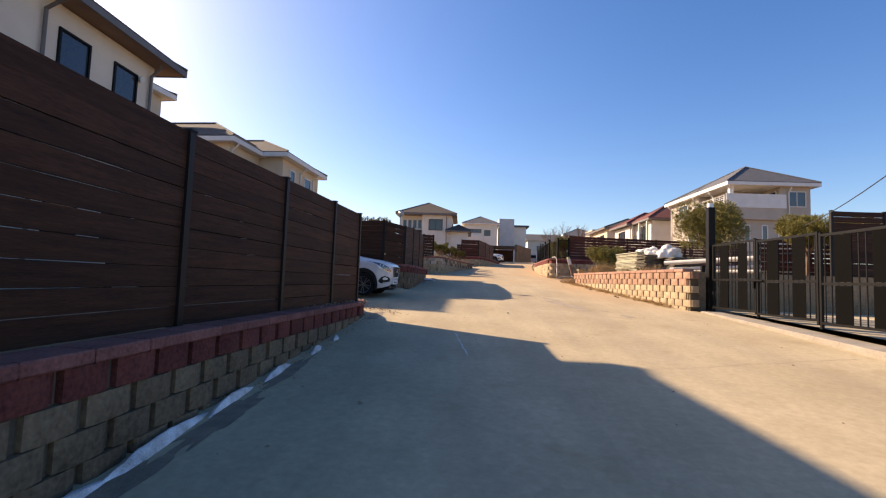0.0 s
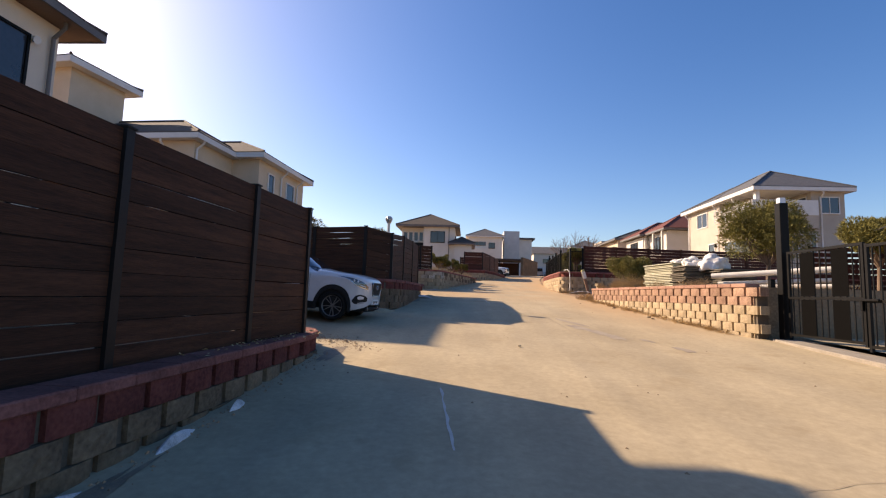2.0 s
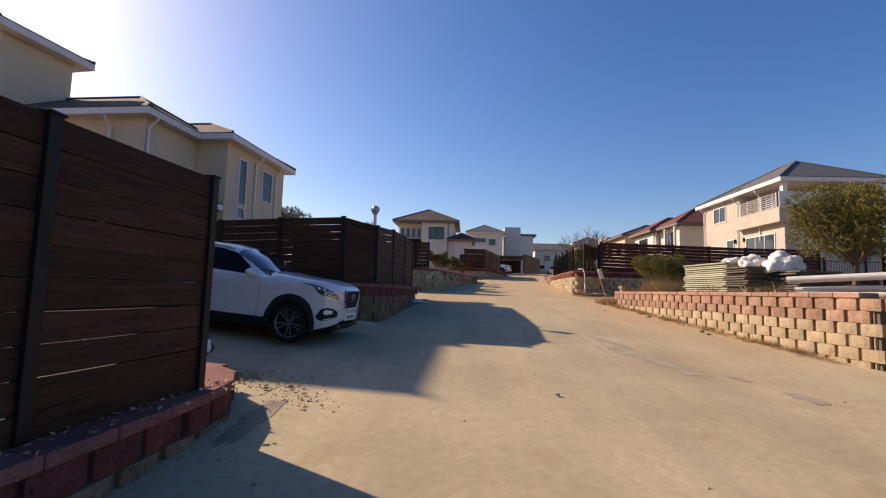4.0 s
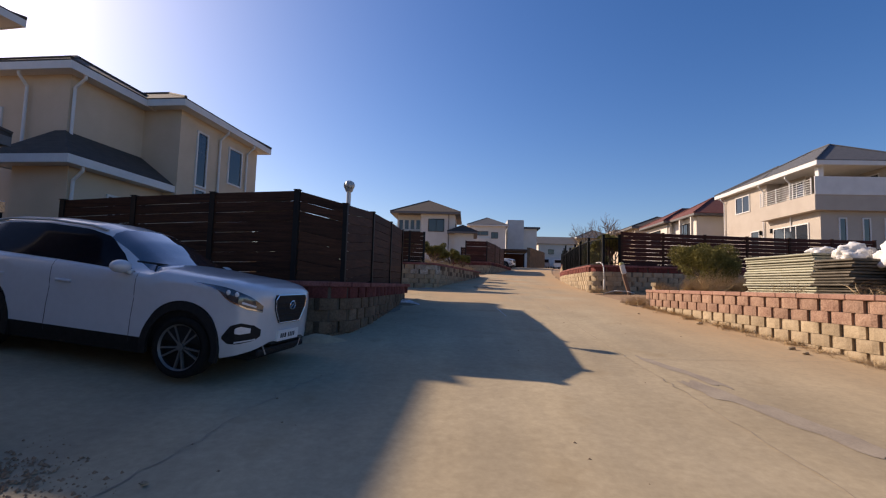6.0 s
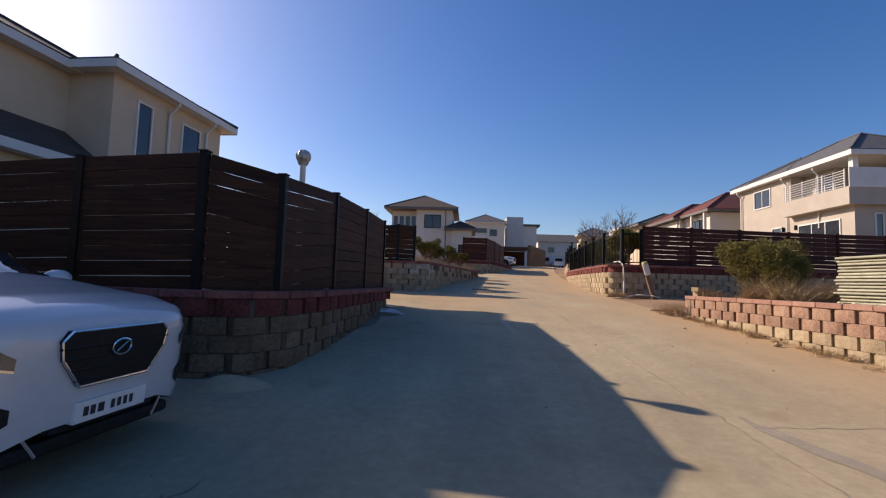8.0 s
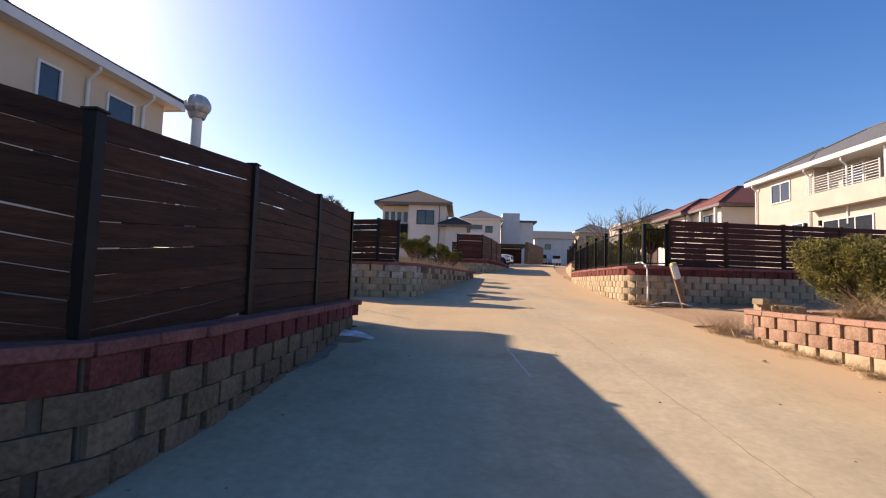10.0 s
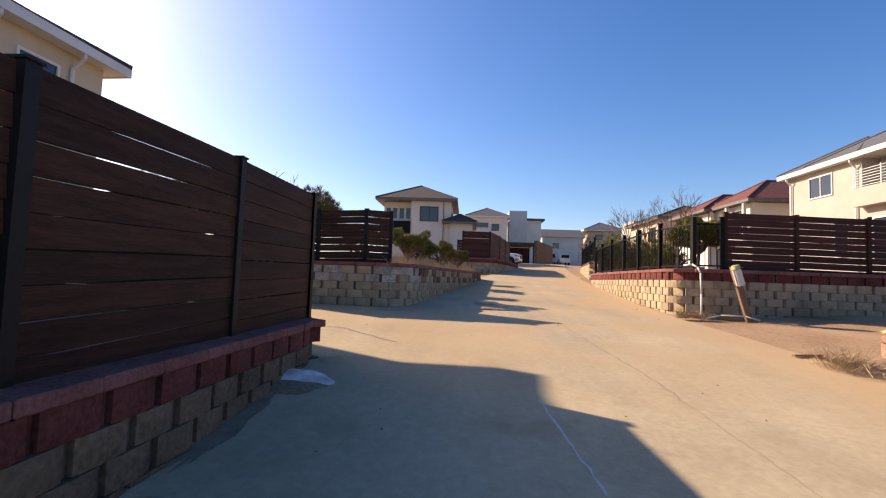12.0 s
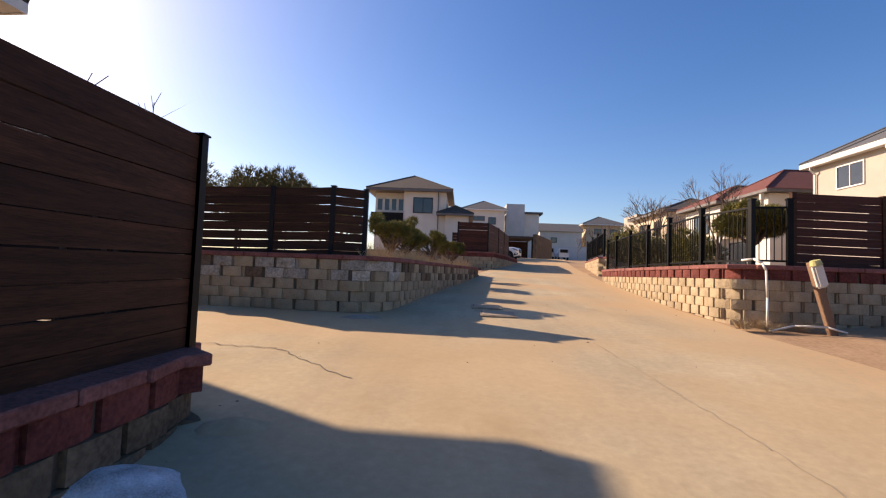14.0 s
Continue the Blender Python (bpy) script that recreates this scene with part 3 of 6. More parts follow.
# stand-in house further back, added only to cast the shade over the driveway
h = house(-16.9, 21.4, 1.2, "added stand-in beige stucco house that shades the driveway")
h.matrix_basis = h.matrix_basis @ Matrix.Rotation(radians(-8), 4, "Z")
wall_box(h, -8, 0, 0, 2.6, -1, 9.2, STUCCO)
hip_roof(h, -8, 0, 0, 2.6, 9.4, 0.4, SHINGLE_BR, WHITE, 0.5, 0.26)

# cream house across the right-hand garden
h = house(21.6, 39.2, 2.65, "two-storey cream stucco house with balcony and grey shingle roof")
h.matrix_basis = h.matrix_basis @ Matrix.Diagonal((1.0, 1.03, 1.06, 1))
wall_box(h, 0, 6.4, 0.0, 10.5, 0, 4.2, STUCCO_WARM)
wall_box(h, 0.0, 4.0, 4.9, 10.5, 4.2, 6.9, STUCCO_WARM)
wall_box(h, 2.2, 6.2, 2.4, 4.9, 4.2, 6.9, STUCCO_WARM)
wall_box(h, 4.004, 6.4, 0.02, 10.4, 4.2, 6.9, STUCCO_WARM)
wall_box(h, 1.0, 2.196, 2.5, 4.896, 4.25, 6.75, STUCCO_WARM)
window(h, "-x", 1.0, 3.3, 4.75, 1.3, 1.7, WHITE, 2)
downspout(h, -0.05, 2.5, 3.1, 6.7, WHITE, -0.3)
hip_roof(h, 0.0, 6.4, 0.0, 8.0, 7.0, 2.0, SHINGLE, WHITE, 0.5, 0.26)
hip_roof(h, 0.02, 5.5, 5.0, 10.5, 6.98, 1.7, SHINGLE, WHITE, 0.5, 0.26)
bm = bmesh.new()
box(bm, -0.55, 0.0, 0.1, 4.9, 4.05, 5.0)
box(bm, -0.552, 4.2, -0.35, 0.1, 4.05, 5.0)
box(bm, 0.004, 4.1, 0.1, 4.88, 4.2, 4.32)
part("balcony", bm, STUCCO_WARM, h)
bm = bmesh.new()
box(bm, -0.56, 4.2, -0.40, -0.355, 4.95, 6.02)
part("balcony_screen", bm, WHITE, h, "white translucent balcony panels")
for i in range(7):
    bm = bmesh.new()
    tube(bm, (-0.5, 0.0, 5.08 + i * 0.14), (-0.5, 4.9, 5.08 + i * 0.14), 0.018, n=6)
    part("balcony_bar", bm, WHITE, h, "white horizontal balcony bar")
for y in (0.0, 1.6, 3.2, 4.85):
    bm = bmesh.new()
    tube(bm, (-0.5, y, 5.0), (-0.5, y, 6.0), 0.04, n=6)
    part("balcony_post", bm, WHITE, h)
bm = bmesh.new()
box(bm, 0.05, 4.0, 0.05, 4.88, 6.76, 6.84)
part("loggia_ceiling", bm, SOFFIT, h, "warm brown boarded loggia ceiling")
bm = bmesh.new()
box(bm, -0.1, 0.2, -0.1, 0.2, 5.0, 6.9)
part("pillar", bm, WHITE, h)
window(h, "-x", 0.0, 7.8, 5.15, 1.7, 1.15, WHITE, 2)
window(h, "-x", 4.004, 1.3, 4.4, 1.6, 2.0, WHITE, 2)
window(h, "-x", 0.0, 2.6, 1.2, 3.2, 2.2, WHITE, 3)
window(h, "-x", 0.0, 6.3, 1.6, 0.9, 1.9, WHITE, 1)
for u in (1.3, 2.7, 4.0):
    window(h, "-y", 0.0, u, 2.3, 0.35, 1.3, WHITE)
window(h, "-y", 0.02, 5.3, 5.2, 1.3, 1.1, WHITE, 2)
window(h, "-y", 2.4, 3.4, 4.7, 1.5, 1.6, BLACK, 2)
downspout(h, -0.1, 5.2, 0, 6.7, WHITE, -0.3)
downspout(h, -0.1, 10.2, 0, 6.7, WHITE, -0.3)
downspout(h, 4.6, -0.1, 0, 6.7, WHITE, 0, -0.3)

for y in (4.4, 5.6):
    bm = bmesh.new()
    box(bm, -0.16, -0.02, y - 0.06, y + 0.06, 3.2, 3.5)
    part("wall_lamp", bm, BLACK, h, "small dark wall lamp")
# red-roofed house behind it
h = house(20.6, 52.5, 3.2, "two-storey cream house with a red shingle roof")
wall_box(h, 0, 9, 0, 5.0, 0, 5.4, STUCCO_WHITE)
wall_box(h, -0.6, 9, 5.0, 10.5, 0, 5.3, STUCCO_WHITE)
hip_roof(h, 0, 9, 0, 5.6, 5.65, 2.0, SHINGLE_RED, DARKTRIM, 0.6, 0.2)
hip_roof(h, -0.6, 9, 5.0, 10.5, 5.6, 1.8, SHINGLE_RED, DARKTRIM, 0.6, 0.2)
window(h, "-x", 0, 2.3, 3.2, 2.4, 1.7, BLACK, 3)
window(h, "-x", -0.6, 7.8, 3.2, 2.2, 1.6, BLACK, 2)
bm = bmesh.new()
box(bm, -0.5, 0, 0.2, 4.9, 2.6, 3.1)
part("balcony", bm, STUCCO_WHITE, h)
for i in range(9):
    bm = bmesh.new()
    tube(bm, (-0.46, 0.3 + i * 0.56, 3.1), (-0.46, 0.3 + i * 0.56, 4.0), 0.03, n=5)
    part("balcony_post", bm, BLACK, h)
for y in (0.25, 2.5, 4.8):
    bm = bmesh.new()
    box(bm, -0.5, -0.3, y - 0.1, y + 0.1, 3.1, 5.5)
    part("pillar", bm, STUCCO_WHITE, h)
window(h, "-x", 0, 3.6, 0.4, 2.0, 1.8, BLACK, 2)
# brown-roofed house further up
h = house(20.5, 68.0, 4.0, "two-storey stucco house with a low brown roof")
wall_box(h, 0, 9, 0, 9, 0, 5.4, STUCCO)
hip_roof(h, 0, 9, 0, 9, 5.6, 2.0, SHINGLE_BR, DARKTRIM, 0.6, 0.2)
window(h, "-x", 0, 2.3, 3.2, 1.6, 1.4, BLACK, 2)
window(h, "-x", 0, 6.3, 3.2, 1.6, 1.4, BLACK, 2)
wall_box(h, 0.5, 6, 9.5, 14, 0, 6.4, STUCCO_WARM)

# house straight ahead on the left
h = house(-9.6, 68.1, 3.9, "two-storey white stucco house with a brown hipped roof")
wall_box(h, 3.2, 7.6, 0, 9, 0, 6.8, STUCCO_WHITE)
wall_box(h, 0, 3.2, 1.2, 9, 0, 6.8, STUCCO_WHITE)
hip_roof(h, 0, 7.6, 0, 9, 7.0, 2.2, SHINGLE_BR, DARKTRIM, 0.7, 0.22)
window(h, "-y", 0, 5.2, 4.6, 1.9, 1.5, BLACK, 2)
for i in range(4):
    window(h, "-y", 1.2, 0.5 + i * 0.75, 4.9, 0.5, 1.2, WHITE)
bm = bmesh.new()
box(bm, -0.2, 3.2, -0.1, 1.2, 3.2, 3.5)
box(bm, -0.2, 3.2, -0.15, -0.08, 3.5, 4.5)
part("balcony", bm, BLACK, h, "dark balcony with solid parapet")
window(h, "+x", 7.6, 3, 4.4, 1.5, 1.4, BLACK, 2)
window(h, "+x", 7.6, 6.5, 4.4, 1.5, 1.4, BLACK, 2)
wall_box(h, 7.6, 10.0, -0.6, 5.0, 0, 4.3, STUCCO_WHITE)
hip_roof(h, 7.2, 10.0, -0.8, 5.2, 4.5, 1.0, SHINGLE_BR, DARKTRIM, 0.5, 0.18)
downspout(h, 5.9 + 0.9, -0.1, 0, 6.8, DARKTRIM, 0, -0.3)

# far white house and its flat grey neighbour
h = house(-0.1, 107, 7.2, "distant white two-storey house with a grey roof")
wall_box(h, 0, 7.6, 0, 9, -2, 7.2, STUCCO_WHITE)
hip_roof(h, 0, 7.6, 0, 9, 7.4, 2.1, SHINGLE, WHITE, 0.6, 0.22)
window(h, "-y", 0, 5.3, 4.6, 1.3, 1.2, BLACK, 2)
window(h, "-y", 0, 2.3, 5.2, 3.2, 0.8, SOFFIT, 2)
window(h, "-y", 0, 4.5, 1.0, 2.6, 1.4, BLACK, 2)
bm = bmesh.new()
box(bm, 0.2, 4.2, -0.5, 0, 3.3, 4.6)
part("balcony", bm, STUCCO_WHITE, h)
h = house(8.3, 112, 7.1, "distant flat-roofed light grey house")
wall_box(h, 0, 3.6, 0, 9, -2, 9.4, STUCCO_GREY)
wall_box(h, 3.6, 6.6, 1, 9, -2, 7.6, STUCCO_WHITE)
bm = bmesh.new()
box(bm, 3.61, 7.3, 0.6, 9.4, 7.6, 8.0)
part("roof", bm, SHINGLE, h)
# far white gabled barn-like house
h = house(16.5, 121, 7.2, "distant white gabled house with a dark roof")
wall_box(h, 0, 9, 0, 9, -2, 5.0, STUCCO_WHITE)
bm = bmesh.new()
a = [bm.verts.new(p) for p in ((-0.4, -0.5, 5.0), (-0.4, 9.5, 5.0), (9.4, 9.5, 5.0), (9.4, -0.5, 5.0), (-0.4, 4.5, 7.2), (9.4, 4.5, 7.2))]
for f in ((0, 3, 5, 4), (1, 4, 5, 2), (0, 4, 1), (3, 2, 5), (0, 1, 2, 3)):
    bm.faces.new([a[i] for i in f])
part("roof", bm, SHINGLE, h)
window(h, "-y", 0, 3, 2.6, 1.2, 1.0, BLACK)
h = house(27.5, 125, 7.7, "distant tan house with a grey hipped roof")
wall_box(h, 0, 7.4, 0, 9, -2, 6.6, STUCCO)
hip_roof(h, 0, 7.4, 0, 9, 6.8, 2.2, SHINGLE, WHITE, 1.2, 0.22)
window(h, "-y", 0, 2.5, 4.6, 1.5, 1.1, BLACK, 2)
window(h, "-y", 0, 6.0, 4.6, 1.5, 1.1, BLACK, 2)
# grey yard wall at the head of the lane
bm = bmesh.new()
box(bm, 11, 25, 104.5, 104.8, 4.4, 7.9)
tagged(new("wall_far", mesh("wall_far", bm, STUCCO_GREY)), "plain grey yard wall closing the lane", "wall", kind="structure")

# ---- fences ----
P1 = [(-2.84 + 0.085 * (y - 7.1) if y > 4 else -3.02 + 0.02 * (y - 5), y, 0.57, 2.5) for y in (-6.9, -4.9, -2.9, -0.9, 1.1, 3.1, 5.07, 7.15, 9.1, 10.62)]
slat_fence(P1, 10, 0.006, WOOD, "tall dark-stained horizontal board fence on a block wall", 3)
P1b = [(-2.55, 10.62, 0.57, 2.5), (-4.5, 11.1, 0.57, 2.5), (-6.5, 11.1, 0.57, 2.5), (-8.5, 11.1, 0.57, 2.5)]
slat_fence(P1b, 10, 0.005, WOOD, "dark-stained board fence turning along the driveway", 4)
P2 = [(-7.9, 17.9, 1.6, 3.06), (-6.4, 17.78, 1.6, 3.14), (-4.8, 17.62, 1.6, 3.2), (-3.18, 17.45, 1.6, 3.24), (-2.45, 17.96, 1.6, 3.1), (-2.38, 20.05, 1.6, 3.28), (-2.32, 22.15, 1.6, 3.34), (-2.3, 24.2, 1.6, 3.37)]
slat_fence(P2, 9, 0.0065, WOOD, "dark-stained board fence with cut corner on a block wall", 5)
P2b = [(-2.3, 24.2, 1.6, 3.37), (-2.9, 24.3, 1.6, 3.36), (-5.0, 24.3, 1.6, 3.36), (-7.0, 24.3, 1.6, 3.36)]
slat_fence(P2b, 9, 0.006, WOOD, "dark-stained board fence turning along the driveway", 6)
P3 = [(-5.75, 29.8, 2.5, 3.92), (-4.0, 29.72, 2.5, 3.94), (-2.75, 29.68, 2.5, 3.98), (-2.15, 30.0, 2.5, 3.98)]
slat_fence(P3, 8, 0.011, WOOD, "dark board fence with wide gaps on a grey block wall", 7)
PR = [(6.5, 30.05, 2.62, 4.2), (8.3, 30.1, 2.62, 4.18), (10.1, 30.15, 2.62, 4.15), (11.9, 30.2, 2.62, 4.12), (13.7, 30.25, 2.62, 4.1), (15.5, 30.3, 2.62, 4.1), (17.3, 30.35, 2.62, 4.1)]
slat_fence(PR, 9, 0.0078, WOOD_RED, "reddish-brown slatted fence with open gaps on a block wall", 8, post_mat=WOOD)

slat_fence([(13.1, 17.9, 1.6, 4.14), (15.1, 18.05, 1.6, 4.16), (17.1, 18.2, 1.6, 4.18), (19.1, 18.35, 1.6, 4.2)], 12, 0.012, WOOD, "tall dark slatted fence in the yard behind the gate", 29)

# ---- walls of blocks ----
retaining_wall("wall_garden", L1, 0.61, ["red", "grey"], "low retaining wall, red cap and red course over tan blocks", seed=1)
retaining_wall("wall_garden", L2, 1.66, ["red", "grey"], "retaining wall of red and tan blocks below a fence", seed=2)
retaining_wall("wall_garden", L3, 2.6, ["bloom", "bloom", "tan"], "weathered tan block retaining wall with pale bloom", cap=True, seed=3)
retaining_wall("wall_yard", R1, 1.7, ["faded", "faded", "tan"], "sunlit retaining wall of red and tan split blocks", seed=4)
retaining_wall("wall_garden", R2, 2.72, ["red", "tan"], "tall tan block wall with a red cap course", seed=5)

# ---- the white car ----
PAINT = material("white_car_paint", (0.53, 0.53, 0.54), (0.60, 0.60, 0.61), 1.0, 0.28, 0.0, coat=0.8)
CAR_GLASS = material("tinted_car_glass", (0.006, 0.006, 0.008), (0.012, 0.012, 0.015), 1.0, 0.08, 0.0, spec=0.08)
SCREEN_GLASS = material("windscreen_glass", (0.02, 0.022, 0.026), (0.035, 0.038, 0.045), 1.0, 0.02, 0.0, spec=1.6, coat=1.0)
PLASTIC = material("black_plastic", (0.006, 0.006, 0.0065), (0.016, 0.016, 0.016), 20, 0.65, 0.1, spec=0.3)
RUBBER = material("tyre_rubber", (0.007, 0.007, 0.007), (0.015, 0.0145, 0.014), 20, 0.85, 0.2, spec=0.25)
ALLOY = material("alloy", (0.34, 0.33, 0.31), (0.46, 0.45, 0.43), 4, 0.35, 0.0, metal=0.25)
RIM = material("machined_rim", (0.12, 0.118, 0.112), (0.22, 0.215, 0.205), 6, 0.4, 0.0, metal=0.3)
CHROME = material("chrome", (0.7, 0.7, 0.72), (0.8, 0.8, 0.82), 4, 0.12, 0.0, metal=1.0)
LAMP = material("headlamp_lens", (0.02, 0.021, 0.023), (0.09, 0.092, 0.10), 9, 0.06, 0.0, spec=0.9, coat=1.0)
LAMP_WHITE = material("lamp_reflector", (0.55, 0.56, 0.58), (0.75, 0.76, 0.78), 12, 0.15, 0.0, coat=1.0)
PLATE = material("number_plate", (0.70, 0.70, 0.68), (0.78, 0.78, 0.76), 6, 0.5, 0.0)
INK = material("dark_ink", (0.02, 0.02, 0.025), (0.03, 0.03, 0.035), 6, 0.6, 0.0)

CAR_KEYS = [  # along, half width, sill, shoulder, middle of top, half width of top
    (0.92, 0.46, 0.45, 0.84, 0.93, 0.36), (0.90, 0.60, 0.41, 0.88, 0.975, 0.46), (0.83, 0.74, 0.37, 0.93, 1.03, 0.56),
    (0.68, 0.86, 0.32, 0.975, 1.085, 0.67), (0.40, 0.905, 0.26, 1.015, 1.125, 0.73), (0.0, 0.92, 0.22, 1.04, 1.145, 0.75), (-0.40, 0.925, 0.22, 1.05, 1.18, 0.75),
    (-0.52, 0.925, 0.22, 1.055, 1.195, 0.75), (-0.75, 0.925, 0.22, 1.06, 1.31, 0.70), (-1.0, 0.925, 0.22, 1.065, 1.45, 0.65), (-1.3, 0.925, 0.22, 1.07, 1.58, 0.61),
    (-1.6, 0.925, 0.22, 1.08, 1.635, 0.595), (-2.2, 0.925, 0.22, 1.095, 1.655, 0.59), (-2.8, 0.92, 0.23, 1.11, 1.625, 0.58), (-3.15, 0.91, 0.26, 1.12, 1.56, 0.56),
    (-3.30, 0.90, 0.28, 1.12, 1.47, 0.57), (-3.45, 0.88, 0.30, 1.07, 1.24, 0.60), (-3.53, 0.84, 0.33, 0.96, 1.06, 0.60), (-3.58, 0.72, 0.38, 0.82, 0.92, 0.52)]


def car_section(x):
    """Half of the outline across the car at x, from sill to the middle of the top."""
    for a, b in zip(CAR_KEYS, CAR_KEYS[1:]):
        if a[0] >= x >= b[0]:
            f = (a[0] - x) / (a[0] - b[0])
            w, zb, zs, zt, yt = (p + (q - p) * f for p, q in zip(a[1:], b[1:]))
            break
    low = zb
    for axle in (0.0, -2.67):
        d = abs(x - axle)
        if d < 0.43:
            low = max(low, 0.345 + math.sqrt(0.43 ** 2 - d * d) * 0.97)
    edge = zt - 0.05 - 0.06 * (1 if x < -0.6 else 0.6)
    mid = lambda f: low + (zs - low) * f
    hood = max(0.0, min(1.0, (x + 0.52) / 0.12))
    arc = []
    for k in range(1, 7):
        a = k / 7 * math.pi / 2
        arc.append((w * 0.955 * math.cos(a) ** 0.62, zs + (zt - zs) * math.sin(a) ** 0.75))
    cabin = [(w * 0.955 + (yt - w * 0.955) * 0.12, zs + (edge - zs) * 0.08), (w * 0.955 + (yt - w * 0.955) * 0.55, zs + (edge - zs) * 0.52), (yt + 0.02, edge - 0.03), (yt - 0.03, edge + 0.03), (yt * 0.72, zt - 0.025), (yt * 0.36, zt - 0.006)]
    upper = [(p[0] + (q[0] - p[0]) * hood, p[1] + (q[1] - p[1]) * hood) for p, q in zip(cabin, arc)]
    return [(w * 0.95, low), (w * 0.985, mid(0.12)), (w, mid(0.22)), (w, mid(0.45)), (w * 0.985, mid(0.66)), (w * 0.995, mid(0.82)), (w * 0.985, mid(0.94)), (w * 0.955, zs)] + upper + [(0.0, zt)]


def wheel(parent, x, y, side):
    hub = new("wheel")
    hub.parent = parent
    hub.matrix_basis = Matrix.Translation((x, y, 0.345)) @ Matrix.Rotation(0.3, 4, "Y")
    bm = bmesh.new()
    prof = [(0.25, -0.10), (0.31, -0.112), (0.337, -0.10), (0.345, -0.07), (0.345, 0.07), (0.337, 0.10), (0.31, 0.112), (0.25, 0.10)]
    n = 36
    rings = [[bm.verts.new((r * math.cos(i * math.tau / n), o, r * math.sin(i * math.tau / n))) for i in range(n)] for r, o in prof]
    for a, b in zip(rings, rings[1:] + rings[:1]):
        for i in range(n):
            bm.faces.new((a[i], a[(i + 1) % n], b[(i + 1) % n], b[i]))
    part("tyre", bm, RUBBER, hub, smooth=True)
    bm = bmesh.new()
    for i in range(n):
        c = [(r * math.cos(k * math.tau / n), o * side, r * math.sin(k * math.tau / n)) for k in (i, i + 1) for r, o in ((0.258, 0.112), (0.240, 0.09))]
        v = [bm.verts.new(p) for p in c]
        bm.faces.new((v[0], v[2], v[3], v[1]))
    for i in range(5):
        for k in (-0.2, 0.2):
            a = i * math.tau / 5 + k
            m = Matrix.Rotation(-a, 4, "Y")
            box(bm, 0.04, 0.247, 0.07 * side - 0.012, 0.07 * side + 0.022, -0.009, 0.009, m)
    tube(bm, (0, 0.05 * side, 0), (0, 0.095 * side, 0), 0.04, n=12)
    part("rim", bm, RIM, hub)
    bm = bmesh.new()
    tube(bm, (0, -0.03 * side, 0), (0, 0.02 * side, 0), 0.245, n=24)
    part("brake_disc", bm, PLASTIC, hub)


